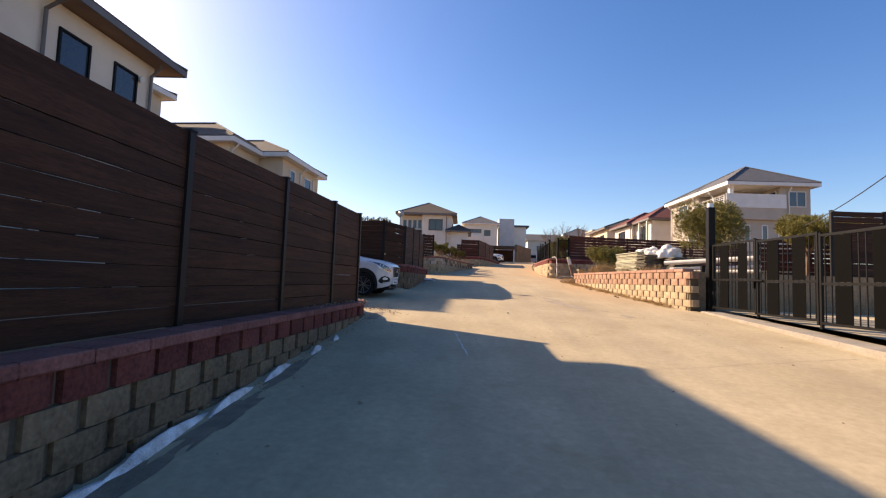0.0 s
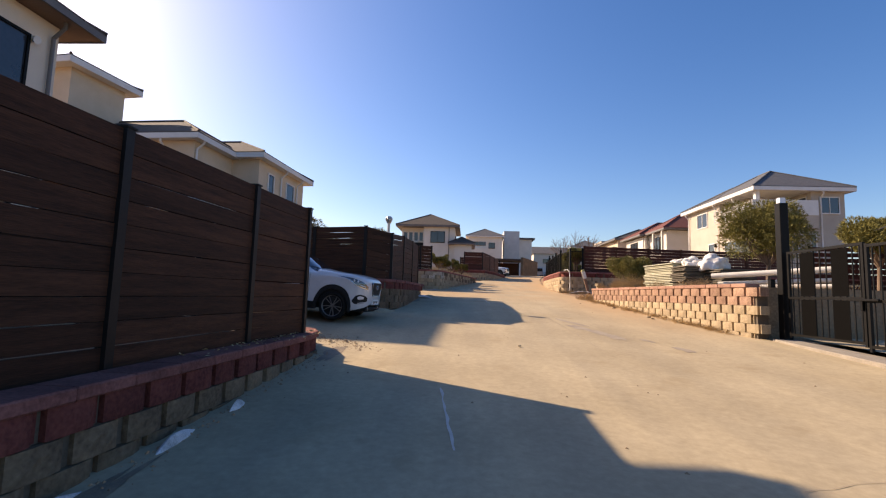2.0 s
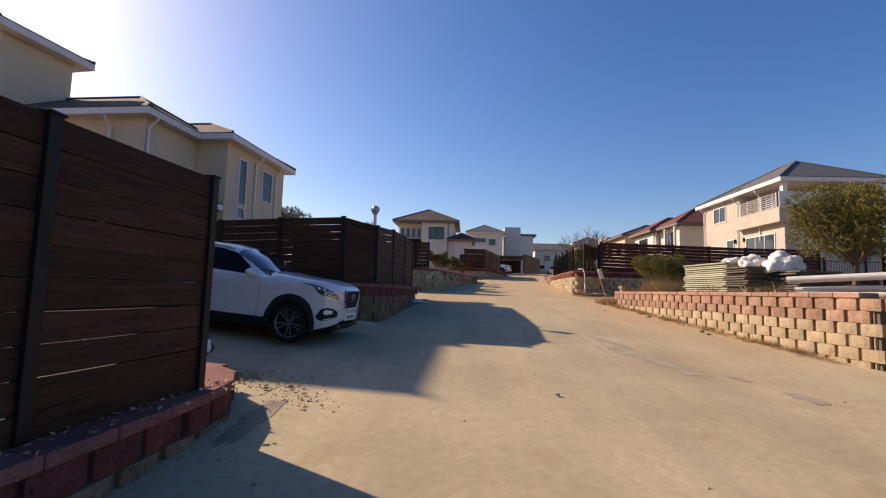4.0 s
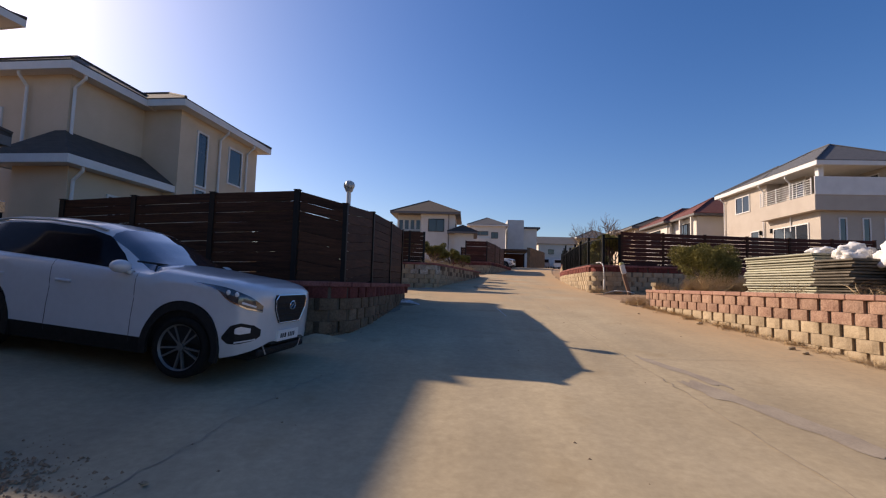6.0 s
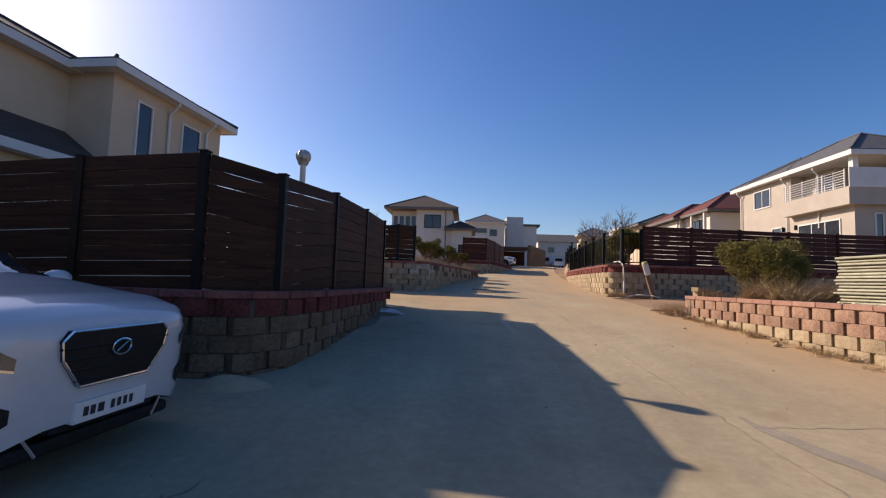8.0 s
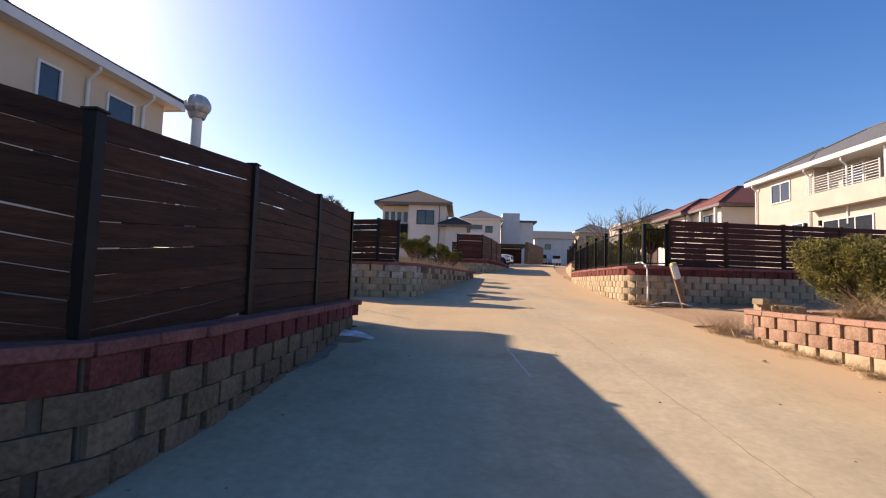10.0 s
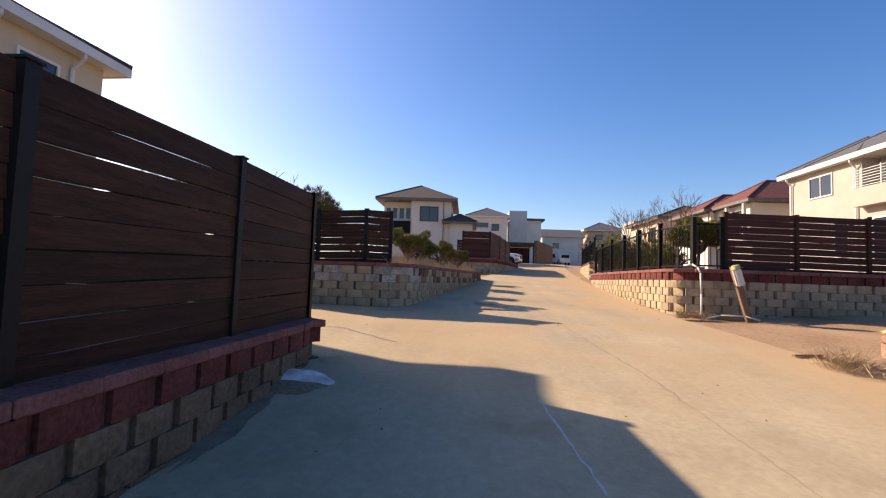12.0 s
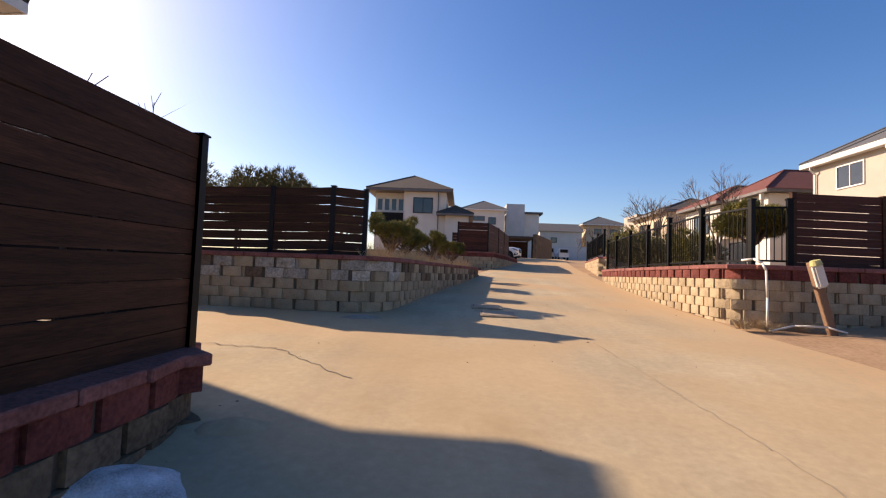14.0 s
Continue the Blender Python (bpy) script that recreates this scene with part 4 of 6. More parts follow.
def suv(at):
    car = thing("car", at, "parked white compact sport utility car with tinted windows", "car")
    xs = span(-3.58, 0.92, 0.045)[::-1]
    sec = [car_section(x) for x in xs]
    groups = {}

    def put(key, quad):
        groups.setdefault(key, []).append(quad)

    for i in range(len(xs) - 1):
        x = (xs[i] + xs[i + 1]) / 2
        for j in range(14):
            for s in (1, -1):
                q = [Vector((xs[k], s * sec[k][l][0], sec[k][l][1])) for k, l in ((i, j), (i + 1, j), (i + 1, j + 1), (i, j + 1))]
                key = "body"
                if j <= 1 and x < 0.45:
                    key = "sill"
                elif j >= 10 and -1.27 < x < -0.50:
                    key = "windscreen"
                elif j >= 11 and -3.47 < x < -3.2:
                    key = "rear_window"
                put(key, q)
    for x in (0, len(xs) - 1):
        for j in range(14):
            put("body", [Vector((xs[x], sec[x][j][0], sec[x][j][1])), Vector((xs[x], sec[x][j + 1][0], sec[x][j + 1][1])), Vector((xs[x], -sec[x][j + 1][0], sec[x][j + 1][1])), Vector((xs[x], -sec[x][j][0], sec[x][j][1]))])
    looks = {"body": PAINT, "sill": PLASTIC, "windscreen": SCREEN_GLASS, "rear_window": CAR_GLASS}
    for key, quads in groups.items():
        bm = bmesh.new()
        seen = {}
        for q in quads:
            f = []
            for v in q:
                k = tuple(round(c, 4) for c in v)
                if k not in seen:
                    seen[k] = bm.verts.new(v)
                if seen[k] not in f:
                    f.append(seen[k])
            if len(f) > 2 and not bm.faces.get(f):
                bm.faces.new(f)
        part(key, bm, looks[key], car, smooth=True)
    # glass, lamps and recesses that follow the body's skin
    def skin(x, v, s, out):
        pts = car_section(max(-3.579, min(0.919, x)))
        k = min(13, int(v))
        f = v - k
        y, z = (pts[k][i] + (pts[k + 1][i] - pts[k][i]) * f for i in (0, 1))
        n = Vector((0.6 if x > 0.6 else 0.0, 1.0, 0.25 if v > 7 else 0.0)).normalized() * out
        return Vector((x + n.x, s * (y + n.y), z + n.z))

    def patch(name, mat, s, stations, out=0.006, label=""):
        bm = bmesh.new()
        rows = []
        steps = []
        for (xa, la, ha), (xb, lb, hb) in zip(stations, stations[1:]):
            for i in range(6):
                f = i / 6
                steps.append((xa + (xb - xa) * f, la + (lb - la) * f, ha + (hb - ha) * f))
        steps.append(stations[-1])
        for x, lo, hi in steps:
            rows.append([bm.verts.new(skin(x, lo + (hi - lo) * i / 6, s, out)) for i in range(7)])
        for a, b in zip(rows, rows[1:]):
            for i in range(6):
                bm.faces.new((a[i], b[i], b[i + 1], a[i + 1]))
        return part(name, bm, mat, car, label, smooth=True)

    for s in (1, -1):
        patch("side_window", CAR_GLASS, s, [(-0.70, 7.9, 8.0), (-1.0, 7.9, 9.5), (-1.3, 7.9, 10.2), (-1.70, 7.9, 10.35)])
        patch("side_window", CAR_GLASS, s, [(-1.75, 7.9, 10.36), (-2.2, 7.9, 10.36), (-2.55, 7.95, 10.3)])
        patch("side_window", CAR_GLASS, s, [(-2.60, 7.98, 10.28), (-2.9, 8.3, 10.1), (-3.1, 8.8, 9.8), (-3.2, 9.2, 9.5)])
        for x in (-1.725, -2.575):
            patch("door_pillar", CAR_GLASS, s, [(x + 0.03, 7.9, 10.35), (x - 0.03, 7.95, 10.3)], 0.005, "glossy black pillar")
        patch("headlight", LAMP, s, [(0.06, 6.85, 6.98), (0.30, 6.0, 7.1), (0.55, 5.1, 7.05), (0.76, 4.7, 6.6), (0.885, 4.75, 5.6)], 0.008)
        patch("headlight_trim", CHROME, s, [(0.06, 6.78, 6.88), (0.30, 5.9, 6.04), (0.55, 4.98, 5.12), (0.76, 4.57, 4.72), (0.885, 4.6, 4.76)], 0.011, "thin chrome edge")
        patch("indicator", LAMP_WHITE, s, [(0.70, 5.0, 5.3), (0.84, 4.95, 5.2)], 0.013, "clear turn signal strip")
        patch("fog_recess", PLASTIC, s, [(0.50, 2.35, 2.5), (0.60, 1.9, 3.15), (0.72, 1.7, 3.35), (0.84, 1.8, 3.2), (0.89, 2.2, 2.8)], 0.006)
        patch("fog_lamp", LAMP_WHITE, s, [(0.66, 2.65, 2.95), (0.72, 2.55, 3.1), (0.82, 2.6, 2.95)], 0.012)
        patch("day_light", LAMP_WHITE, s, [(0.67, 1.92, 2.08), (0.86, 1.92, 2.08)], 0.012)
    # dark underside
    bm = bmesh.new()
    box(bm, -3.4, 0.75, -0.6, 0.6, 0.24, 0.62)
    for axle in (0.0, -2.67):
        box(bm, axle - 0.42, axle + 0.42, -0.87, 0.87, 0.40, 0.72)
    part("underside", bm, PLASTIC, car)
    # wheel arches
    for axle in (0.0, -2.67):
        for s in (1, -1):
            bm = bmesh.new()
            n = 20
            ring = []
            for i in range(n + 1):
                a = -0.25 + (math.pi + 0.5) * i / n
                c, sn = math.cos(a), math.sin(a)
                ring.append([bm.verts.new((axle + r * c, s * o, max(0.2, 0.345 + r * sn * 0.97))) for r, o in ((0.40, 0.90), (0.40, 0.938), (0.485, 0.932), (0.485, 0.88))])
            for a, b in zip(ring, ring[1:]):
                for k in range(4):
                    bm.faces.new((a[k], b[k], b[(k + 1) % 4], a[(k + 1) % 4]))
            part("wheel_arch", bm, PLASTIC, car)
            wheel(car, axle, s * 0.80, s)
    # grille, plate, badge, bumper
    bm = bmesh.new()
    out = [(-0.36, 0.955), (0.36, 0.955), (0.42, 0.90), (0.40, 0.80), (0.27, 0.645), (-0.27, 0.645), (-0.40, 0.80), (-0.42, 0.90)]
    fr = [bm.verts.new((0.945, y, z)) for y, z in out]
    bk = [bm.verts.new((0.78, y, z)) for y, z in out]
    bm.faces.new(fr)
    for i in range(8):
        bm.faces.new((fr[i], fr[(i + 1) % 8], bk[(i + 1) % 8], bk[i]))
    grille = part("grille", bm, PLASTIC, car, "black hexagonal grille")
    bm = bmesh.new()
    for i in range(8):
        a, b = out[i], out[(i + 1) % 8]
        tube(bm, (0.948, *a), (0.948, *b), 0.008, n=6)
    part("chrome_surround", bm, CHROME, grille)
    bm = bmesh.new()
    for i in range(4):
        z = 0.68 + i * 0.06
        w = 0.31 + 0.04 * i
        for s in (-1, 1):
            tube(bm, (0.948, 0, z), (0.948, s * w, z), 0.008, n=5)
    part("grille_bar", bm, PLASTIC, grille)
    bm = bmesh.new()
    n = 20
    pts = [(0.075 * math.cos(i * math.tau / n), 0.835 + 0.045 * math.sin(i * math.tau / n)) for i in range(n)]
    for i in range(n):
        tube(bm, (0.965, *pts[i]), (0.965, *pts[(i + 1) % n]), 0.007, n=5)
    tube(bm, (0.965, -0.04, 0.81), (0.965, 0.04, 0.86), 0.007, n=5)
    part("badge", bm, CHROME, grille, "plain oval chrome badge")
    bm = bmesh.new()
    box(bm, 0.90, 0.955, -0.28, 0.28, 0.44, 0.56)
    intake = bmesh.new()
    io = [(-0.44, 0.575), (0.44, 0.575), (0.50, 0.50), (0.40, 0.41), (-0.40, 0.41), (-0.50, 0.50)]
    fr = [intake.verts.new((0.932 - 0.10 * abs(y), y, z)) for y, z in io]
    bk = [intake.verts.new((0.74, y, z)) for y, z in io]
    intake.faces.new(fr)
    for i in range(6):
        intake.faces.new((fr[i], fr[(i + 1) % 6], bk[(i + 1) % 6], bk[i]))
    part("lower_intake", intake, PLASTIC, car, "black lower air intake")
    plate = part("number_plate", bm, PLATE, car, "white number plate")
    for u, w in ((-0.2, 0.035), (-0.15, 0.035), (-0.09, 0.045), (0.0, 0.03), (0.05, 0.03), (0.10, 0.03), (0.15, 0.03)):
        bm = bmesh.new()
        box(bm, 0.955, 0.958, u - w / 2, u + w / 2, 0.475, 0.528)
        part("dark_bar", bm, INK, plate)
    bm = bmesh.new()
    box(bm, 0.70, 0.925, -0.40, 0.40, 0.40, 0.44)
    box(bm, 0.55, 0.88, -0.62, 0.62, 0.29, 0.37)
    bevelled(bm, 0.02)
    part("lower_bumper", bm, PLASTIC, car)
    bm = bmesh.new()
    for s in (-1, 1):
        tube(bm, (0.885, s * 0.44, 0.30), (0.87, s * 0.52, 0.42), 0.010, n=6)
    part("skid_plate", bm, ALLOY, car)
    for s in (-1, 1):
        bm = bmesh.new()
        bmesh.ops.create_uvsphere(bm, u_segments=14, v_segments=8, radius=1, matrix=Matrix.Translation((-0.78, s * 1.0, 1.12)) @ Matrix.Diagonal((0.09, 0.13, 0.075, 1)))
        box(bm, -0.80, -0.72, s * 0.90 - 0.04, s * 0.90 + 0.04, 1.04, 1.1)
        part("mirror", bm, PAINT, car, smooth=True)
        for x in (-1.55, -2.45):
            bm = bmesh.new()
            box(bm, x - 0.10, x + 0.10, s * 0.93 - 0.018, s * 0.93 + 0.018, 0.87, 0.90)
            bevelled(bm, 0.008)
            part("door_handle", bm, PAINT, car)
        for x in (-0.62, -1.72, -2.55):
            bm = bmesh.new()
            vlow = 1.2 if x > -2 else 2.6
            vs = [vlow + (7.8 - vlow) * i / 14 for i in range(15)]
            line = [skin(x - 0.004 * v, v, s, -0.001) for v in vs]
            pipe(bm, line, 0.0045, 4)
            part("door_seam", bm, INK, car)
        bm = bmesh.new()
        rail = [skin(-1.4 - 0.1 * i, 11.0, s, 0.004 + 0.026 * math.sin(math.pi * i / 17) ** 0.4) for i in range(18)]
        pipe(bm, rail, 0.016)
        part("roof_rail", bm, ALLOY, car)
        for dx in (0.50, 0.62):
            bm = bmesh.new()
            p = skin(dx, 6.0, s, 0.0)
            bmesh.ops.create_uvsphere(bm, u_segments=12, v_segments=8, radius=0.032, matrix=Matrix.Translation(p) @ Matrix.Diagonal((1, 0.6, 1, 1)))
            part("projector_lamp", bm, LAMP_WHITE, car, smooth=True)
    bm = bmesh.new()
    for s in (0.1, -0.45):
        tube(bm, (-0.53, s, 1.165), (-0.62, s - 0.5, 1.195), 0.012, n=5)
    part("wiper", bm, PLASTIC, car)
    # blunter nose and a higher waist
    for ob in car.children_recursive:
        if ob.type == "MESH" and ob.parent.name[:5] != "wheel":
            for v in ob.data.vertices:
                if v.co.x > 0.4:
                    v.co.x = 0.4 + (v.co.x - 0.4) * 0.78
                v.co.z += 0.05 * max(0.0, min(1.0, (v.co.z - 0.5) / 0.4))
    return car


FWD, BIG = 4.0, 0.965
car = suv(Matrix.Translation((-3.19, 15.31, rise(15.3) + 0.005)) @ Matrix.Rotation(radians(-FWD), 4, "Z") @ Matrix.Rotation(radians(4.5), 4, "Y") @ Matrix.Diagonal((BIG, BIG, BIG, 1)))
far_car = copy_thing(car, Matrix.Translation((4.2, 61.5, rise(61.5))) @ Matrix.Rotation(radians(-22), 4, "Z"))
tagged(far_car, "small white car nosing out of a far driveway", "car")


def pickup(at, label, paint):
    v = thing("truck", at, label, "truck")
    bm = bmesh.new()
    box(bm, -0.85, 0.85, -0.7, 0.9, 0.45, 1.15)
    top = box(bm, -0.8, 0.8, -0.6, 0.85, 1.15, 1.95)
    for p in top[4:]:
        p.co.y *= 0.75
        p.co.x *= 0.88
    part("cab", bm, paint, v)
    bm = bmesh.new()
    box(bm, -0.66, 0.66, -0.68, -0.56, 1.25, 1.8)
    part("windscreen", bm, CAR_GLASS, v)
    bm = bmesh.new()
    box(bm, -0.85, 0.85, 0.95, 3.4, 0.75, 1.25)
    part("bed", bm, paint, v)
    for x in (-0.75, 0.75):
        for y in (0.0, 2.6):
            bm = bmesh.new()
            tube(bm, (x - 0.1, y, 0.32), (x + 0.1, y, 0.32), 0.32, n=16)
            part("wheel", bm, RUBBER, v)
    return v


BLUE_PAINT = material("blue_grey_paint", (0.10, 0.12, 0.16), (0.13, 0.15, 0.19), 1.0, 0.3, 0.0, coat=0.6)
pickup((14.6, 100.0, rise(100)), "small blue-grey pickup parked at the head of the lane", BLUE_PAINT)
pickup((17.2, 100.6, rise(100)), "small white pickup parked at the head of the lane", PAINT)

# ---- gate, pole and wire ----
MESHM = material("perforated_steel", (0.0015, 0.0015, 0.0015), (0.004, 0.0037, 0.0037), 60, 0.8, 0.3, metal=0.0, spec=0.04)


def gate():
    g = thing("metal_gate", (6.75, 14.0, 0.55), "closed black steel driveway gate with perforated panels", "gate")
    bm = bmesh.new()
    box(bm, -0.09, 0.09, -0.09, 0.09, -0.2, 2.9)
    bevelled(bm, 0.008)
    post = part("gate_post", bm, BLACK, g, "tall black square gate post")
    bm = bmesh.new()
    box(bm, -0.06, 0.06, -0.06, 0.06, 2.9, 3.02)
    part("lamp", bm, LAMP_WHITE, post, "small white post lamp")
    bm = bmesh.new()
    box(bm, -0.05, 0.05, 0.36, 0.46, -0.2, 1.25)
    part("gate_post", bm, BLACK, g)
    leaf_len = 1.93
    for k in range(4):
        y1 = -0.14 - k * leaf_len
        y0 = y1 - leaf_len + 0.03
        bm = bmesh.new()
        zt = 1.82
        for a, b in ((y0, y0 + 0.05), (y1 - 0.05, y1)):
            box(bm, -0.025, 0.025, a, b, 0.02 - 0.07 * k, zt - 0.03 * k)
        for z in (0.06, 0.82, zt - 0.05):
            box(bm, -0.022, 0.022, y0 + 0.05, y1 - 0.05, z - 0.045 * k, z + 0.05 - 0.045 * k)
        leaf = part("gate_leaf", bm, BLACK, g)
        for i in range(2):
            c = y1 - leaf_len * (0.3 + 0.42 * i)
            for z0, z1 in ((0.11, 0.81), (0.88, 1.75)):
                bm = bmesh.new()
                box(bm, -0.03, -0.024, c - 0.19, c + 0.19, z0 - 0.045 * k, z1 - 0.045 * k)
                part("panel", bm, MESHM, leaf, "perforated black steel panel")
        for i in range(12):
            c = y1 - 0.05 - (leaf_len - 0.1) * (i + 0.5) / 12
            bm = bmesh.new()
            box(bm, -0.009, 0.009, c - 0.009, c + 0.009, 0.08 - 0.045 * k, 1.78 - 0.045 * k)
            part("bar", bm, BLACK, leaf)
        if k in (0, 2):
            bm = bmesh.new()
            box(bm, -0.07, -0.03, y0 - 0.3, y0 + 0.32, 0.80 - 0.045 * k, 0.84 - 0.045 * k)
            box(bm, -0.06, -0.03, y0 + 0.02, y0 + 0.07, 0.64 - 0.045 * k, 0.84 - 0.045 * k)
            bevelled(bm, 0.006)
            part("latch", bm, BLACK, leaf)
    bm = bmesh.new()
    box(bm, -0.09, 0.09, -7.95, -7.77, -0.5, 2.3)
    part("gate_post", bm, BLACK, g)
    return g


gate()
bm = bmesh.new()
m = Matrix.Translation((6.3, 14.1, 0)) @ Matrix.Rotation(math.atan(0.052), 4, "X")
box(bm, 0.14, 0.75, -6.0, -0.1, rise(14.1) - 0.2, rise(14.1) + 0.035, m)
bevelled(bm, 0.015)
tagged(new("kerb", mesh("kerb", bm, KERB_GREY)), "raised concrete threshold under the driveway gate", "kerb", kind="structure")
sheet("yard_paving", span(7.0, 16, 1), span(5.5, 14.0, 0.5), lambda x, y: rise(y) * 0.6 + 0.28, CONCRETE, "concrete yard paving behind the gate", "paving")
bm = bmesh.new()
tube(bm, (8.55, 8.9, -0.3), (8.6, 8.95, 4.6), 0.09, 0.075, 12)
pole = part("pole", bm, STUCCO_GREY, thing("utility_pole", (0, 0, 0), "slim grey utility pole with a white top", "pole"))
pole.parent["label"] = "slim grey utility pole with a white top"
bm = bmesh.new()
tube(bm, (8.6, 8.95, 4.6), (8.6, 8.95, 4.85), 0.10, n=12)
part("cap", bm, WHITE, pole.parent)
bm = bmesh.new()
wire = []
for i in range(13):
    f = i / 12
    p = Vector((8.5 + 5.6 * f, 8.95 + 13.0 * f, 4.35 - 0.6 * f - 0.9 * 4 * f * (1 - f) * 0.35))
    wire.append(p)
pipe(bm, wire, 0.014, 5)
tagged(new("cable", mesh("cable", bm, INK)), "thin black overhead cable sagging from a pole", "cable")

# ---- plants ----


def crown_mesh(name, blobs, count, size, mat, seed, flat=1.0):
    """Many small needle clumps spread over the outside of several uneven masses."""
    rnd = random.Random(seed)
    vs, fs = [], []
    total = sum(r * r for *_, r in blobs)
    for cx, cy, cz, r in blobs:
        for _ in range(int(count * r * r / total)):
            d = Vector((rnd.gauss(0, 1), rnd.gauss(0, 1), rnd.gauss(0, 1))).normalized()
            k = r * (0.55 + 0.5 * rnd.random() ** 0.5)
            k *= 1 + 0.25 * noise.noise(d * 2.3 + Vector((cx, cy, cz)))
            p = Vector((cx, cy, cz)) + Vector((d.x * k, d.y * k, d.z * k * flat))
            for _ in range(6):
                way = (d + Vector((rnd.gauss(0, 0.6), rnd.gauss(0, 0.6), rnd.gauss(0, 0.6) + 0.35))).normalized()
                side = way.orthogonal().normalized()
                side.rotate(Matrix.Rotation(rnd.random() * 6.28, 3, way))
                s = size * rnd.uniform(0.6, 1.4)
                b = len(vs)
                vs += [p - side * s * 0.085, p + side * s * 0.085, p + way * s]
                fs.append((b, b + 1, b + 2))
    me = bpy.data.meshes.new(name)
    me.from_pydata(vs, [], fs)
    me.materials.append(mat)
    return me


def limbs(bm, base, ends, r, rnd):
    for e in ends:
        e = Vector(e)
        prev, pr = Vector(base), r
        n = 4
        for i in range(1, n + 1):
            f = i / n
            p = Vector(base).lerp(e, f) + Vector((rnd.uniform(-1, 1), rnd.uniform(-1, 1), rnd.uniform(-0.5, 0.5))) * 0.06 * (1 if i < n else 0)
            tube(bm, prev, p, pr, pr * 0.72, 6, False)
            prev, pr = p, pr * 0.72


def shrub(x, y, z, w, h, clear, label, seed, mat=NEEDLE, count=2200, blobs=9, size=0.13, category="shrub", name="pine_shrub", puff=1.0):
    """A pruned pine: bent stem, limbs and several masses of needles."""
    rnd = random.Random(seed)
    s = thing(name, (x, y, z), label, category)
    masses = []
    for i in range(blobs):
        a = i * 2.4 + rnd.random()
        d = w / 2 * rnd.uniform(0.25, 0.72)
        masses.append((d * math.cos(a), d * math.sin(a), clear + (h - clear) * rnd.uniform(0.3, 0.78), (h - clear) * rnd.uniform(0.26, 0.40) * puff))
    bm = bmesh.new()
    fork = (0.05, 0.0, max(0.15, clear * 0.8))
    tube(bm, (0, 0, -0.05), fork, 0.055 * max(1, h / 2), 0.045 * max(1, h / 2), 8)
    limbs(bm, fork, [(a, b, c - 0.1) for a, b, c, _ in masses], 0.05 * max(1, h / 2), rnd)
    part("trunk", bm, BARK, s)
    ob = new("crown", crown_mesh("crown", masses, count, size, mat, seed, 0.85))
    ob.parent = s
    return s


def bare_tree(x, y, z, h, seed, label, spread=0.35, forks=3, depth=4):
    rnd = random.Random(seed)
    t = thing("bare_tree", (x, y, z), label, "tree")
    bm = bmesh.new()

    def grow(p, way, size, r, level):
        q = p + way * size
        tube(bm, p, q, r, r * 0.7, 5, False)
        if level:
            for _ in range(forks):
                w = (way + Vector((rnd.gauss(0, spread), rnd.gauss(0, spread), rnd.gauss(0.1, spread * 0.6)))).normalized()
                grow(p + way * size * rnd.uniform(0.6, 1.0), w, size * rnd.uniform(0.6, 0.8), r * 0.6, level - 1)

    grow(Vector((0, 0, -0.1)), Vector((0.03, 0.02, 1)).normalized(), h * 0.36, h * 0.014, depth)
    part("trunk", bm, BARK, t)
    return t


def tuft_mesh(name, count, radius, h, seed, lean=0.5):
    rnd = random.Random(seed)
    vs, fs = [], []
    for _ in range(count):
        a, d = rnd.random() * 6.28, radius * rnd.random() ** 0.7
        p = Vector((d * math.cos(a), d * math.sin(a), 0))
        way = Vector((rnd.gauss(0, lean), rnd.gauss(0, lean), 1)).normalized()
        s = h * rnd.uniform(0.4, 1.1)
        side = way.orthogonal().normalized() * 0.004
        mid = p + way * s * 0.6
        tip = p + way * s + Vector((rnd.gauss(0, 0.15), rnd.gauss(0, 0.15), -0.05)) * s
        b = len(vs)
        vs += [p - side, p + side, mid + side * 0.8, mid - side * 0.8, tip]
        fs += [(b, b + 1, b + 2, b + 3), (b + 3, b + 2, b + 4)]
    me = bpy.data.meshes.new(name)
    me.from_pydata(vs, [], fs)
    me.materials.append(GRASS)
    return me


def grass(name, spots, label, seed):
    """spots: (x, y, z, count, radius, height)"""
    me = bpy.data.meshes.new(name)
    vs, fs = [], []
    for i, (x, y, z, n, r, h) in enumerate(spots):
        t = tuft_mesh("tuft", n, r, h, seed * 77 + i)
        b = len(vs)
        vs += [(v.co.x + x, v.co.y + y, v.co.z + z) for v in t.vertices]
        fs += [[b + k for k in p.vertices] for p in t.polygons]
        bpy.data.meshes.remove(t)
    me.from_pydata(vs, [], fs)
    me.materials.append(GRASS)
    return tagged(new(name, me), label, "dry grass", kind="stuff")


# right-hand yard
shrub(6.85, 23.4, 1.6, 2.2, 1.5, 0.12, "low green and gold pine shrub in dry yard grass", 21, count=19000, blobs=30, size=0.055, puff=0.6)
shrub(8.6, 17.5, 1.6, 2.2, 2.6, 1.0, "rounded golden-green pruned pine tree behind the gate", 22, NEEDLE, 12000, 15, 0.075, "tree", "pine_tree")
shrub(13.2, 19.3, 1.6, 2.4, 2.7, 1.2, "rounded golden-green pruned pine tree by a fence", 23, NEEDLE, 6500, 12, 0.10, "tree", "pine_tree")
shrub(17.5, 22.5, 1.6, 2.6, 2.9, 1.4, "golden-green pruned pine tree beyond the gate", 24, NEEDLE, 3500, 9, 0.15, "tree", "pine_tree")
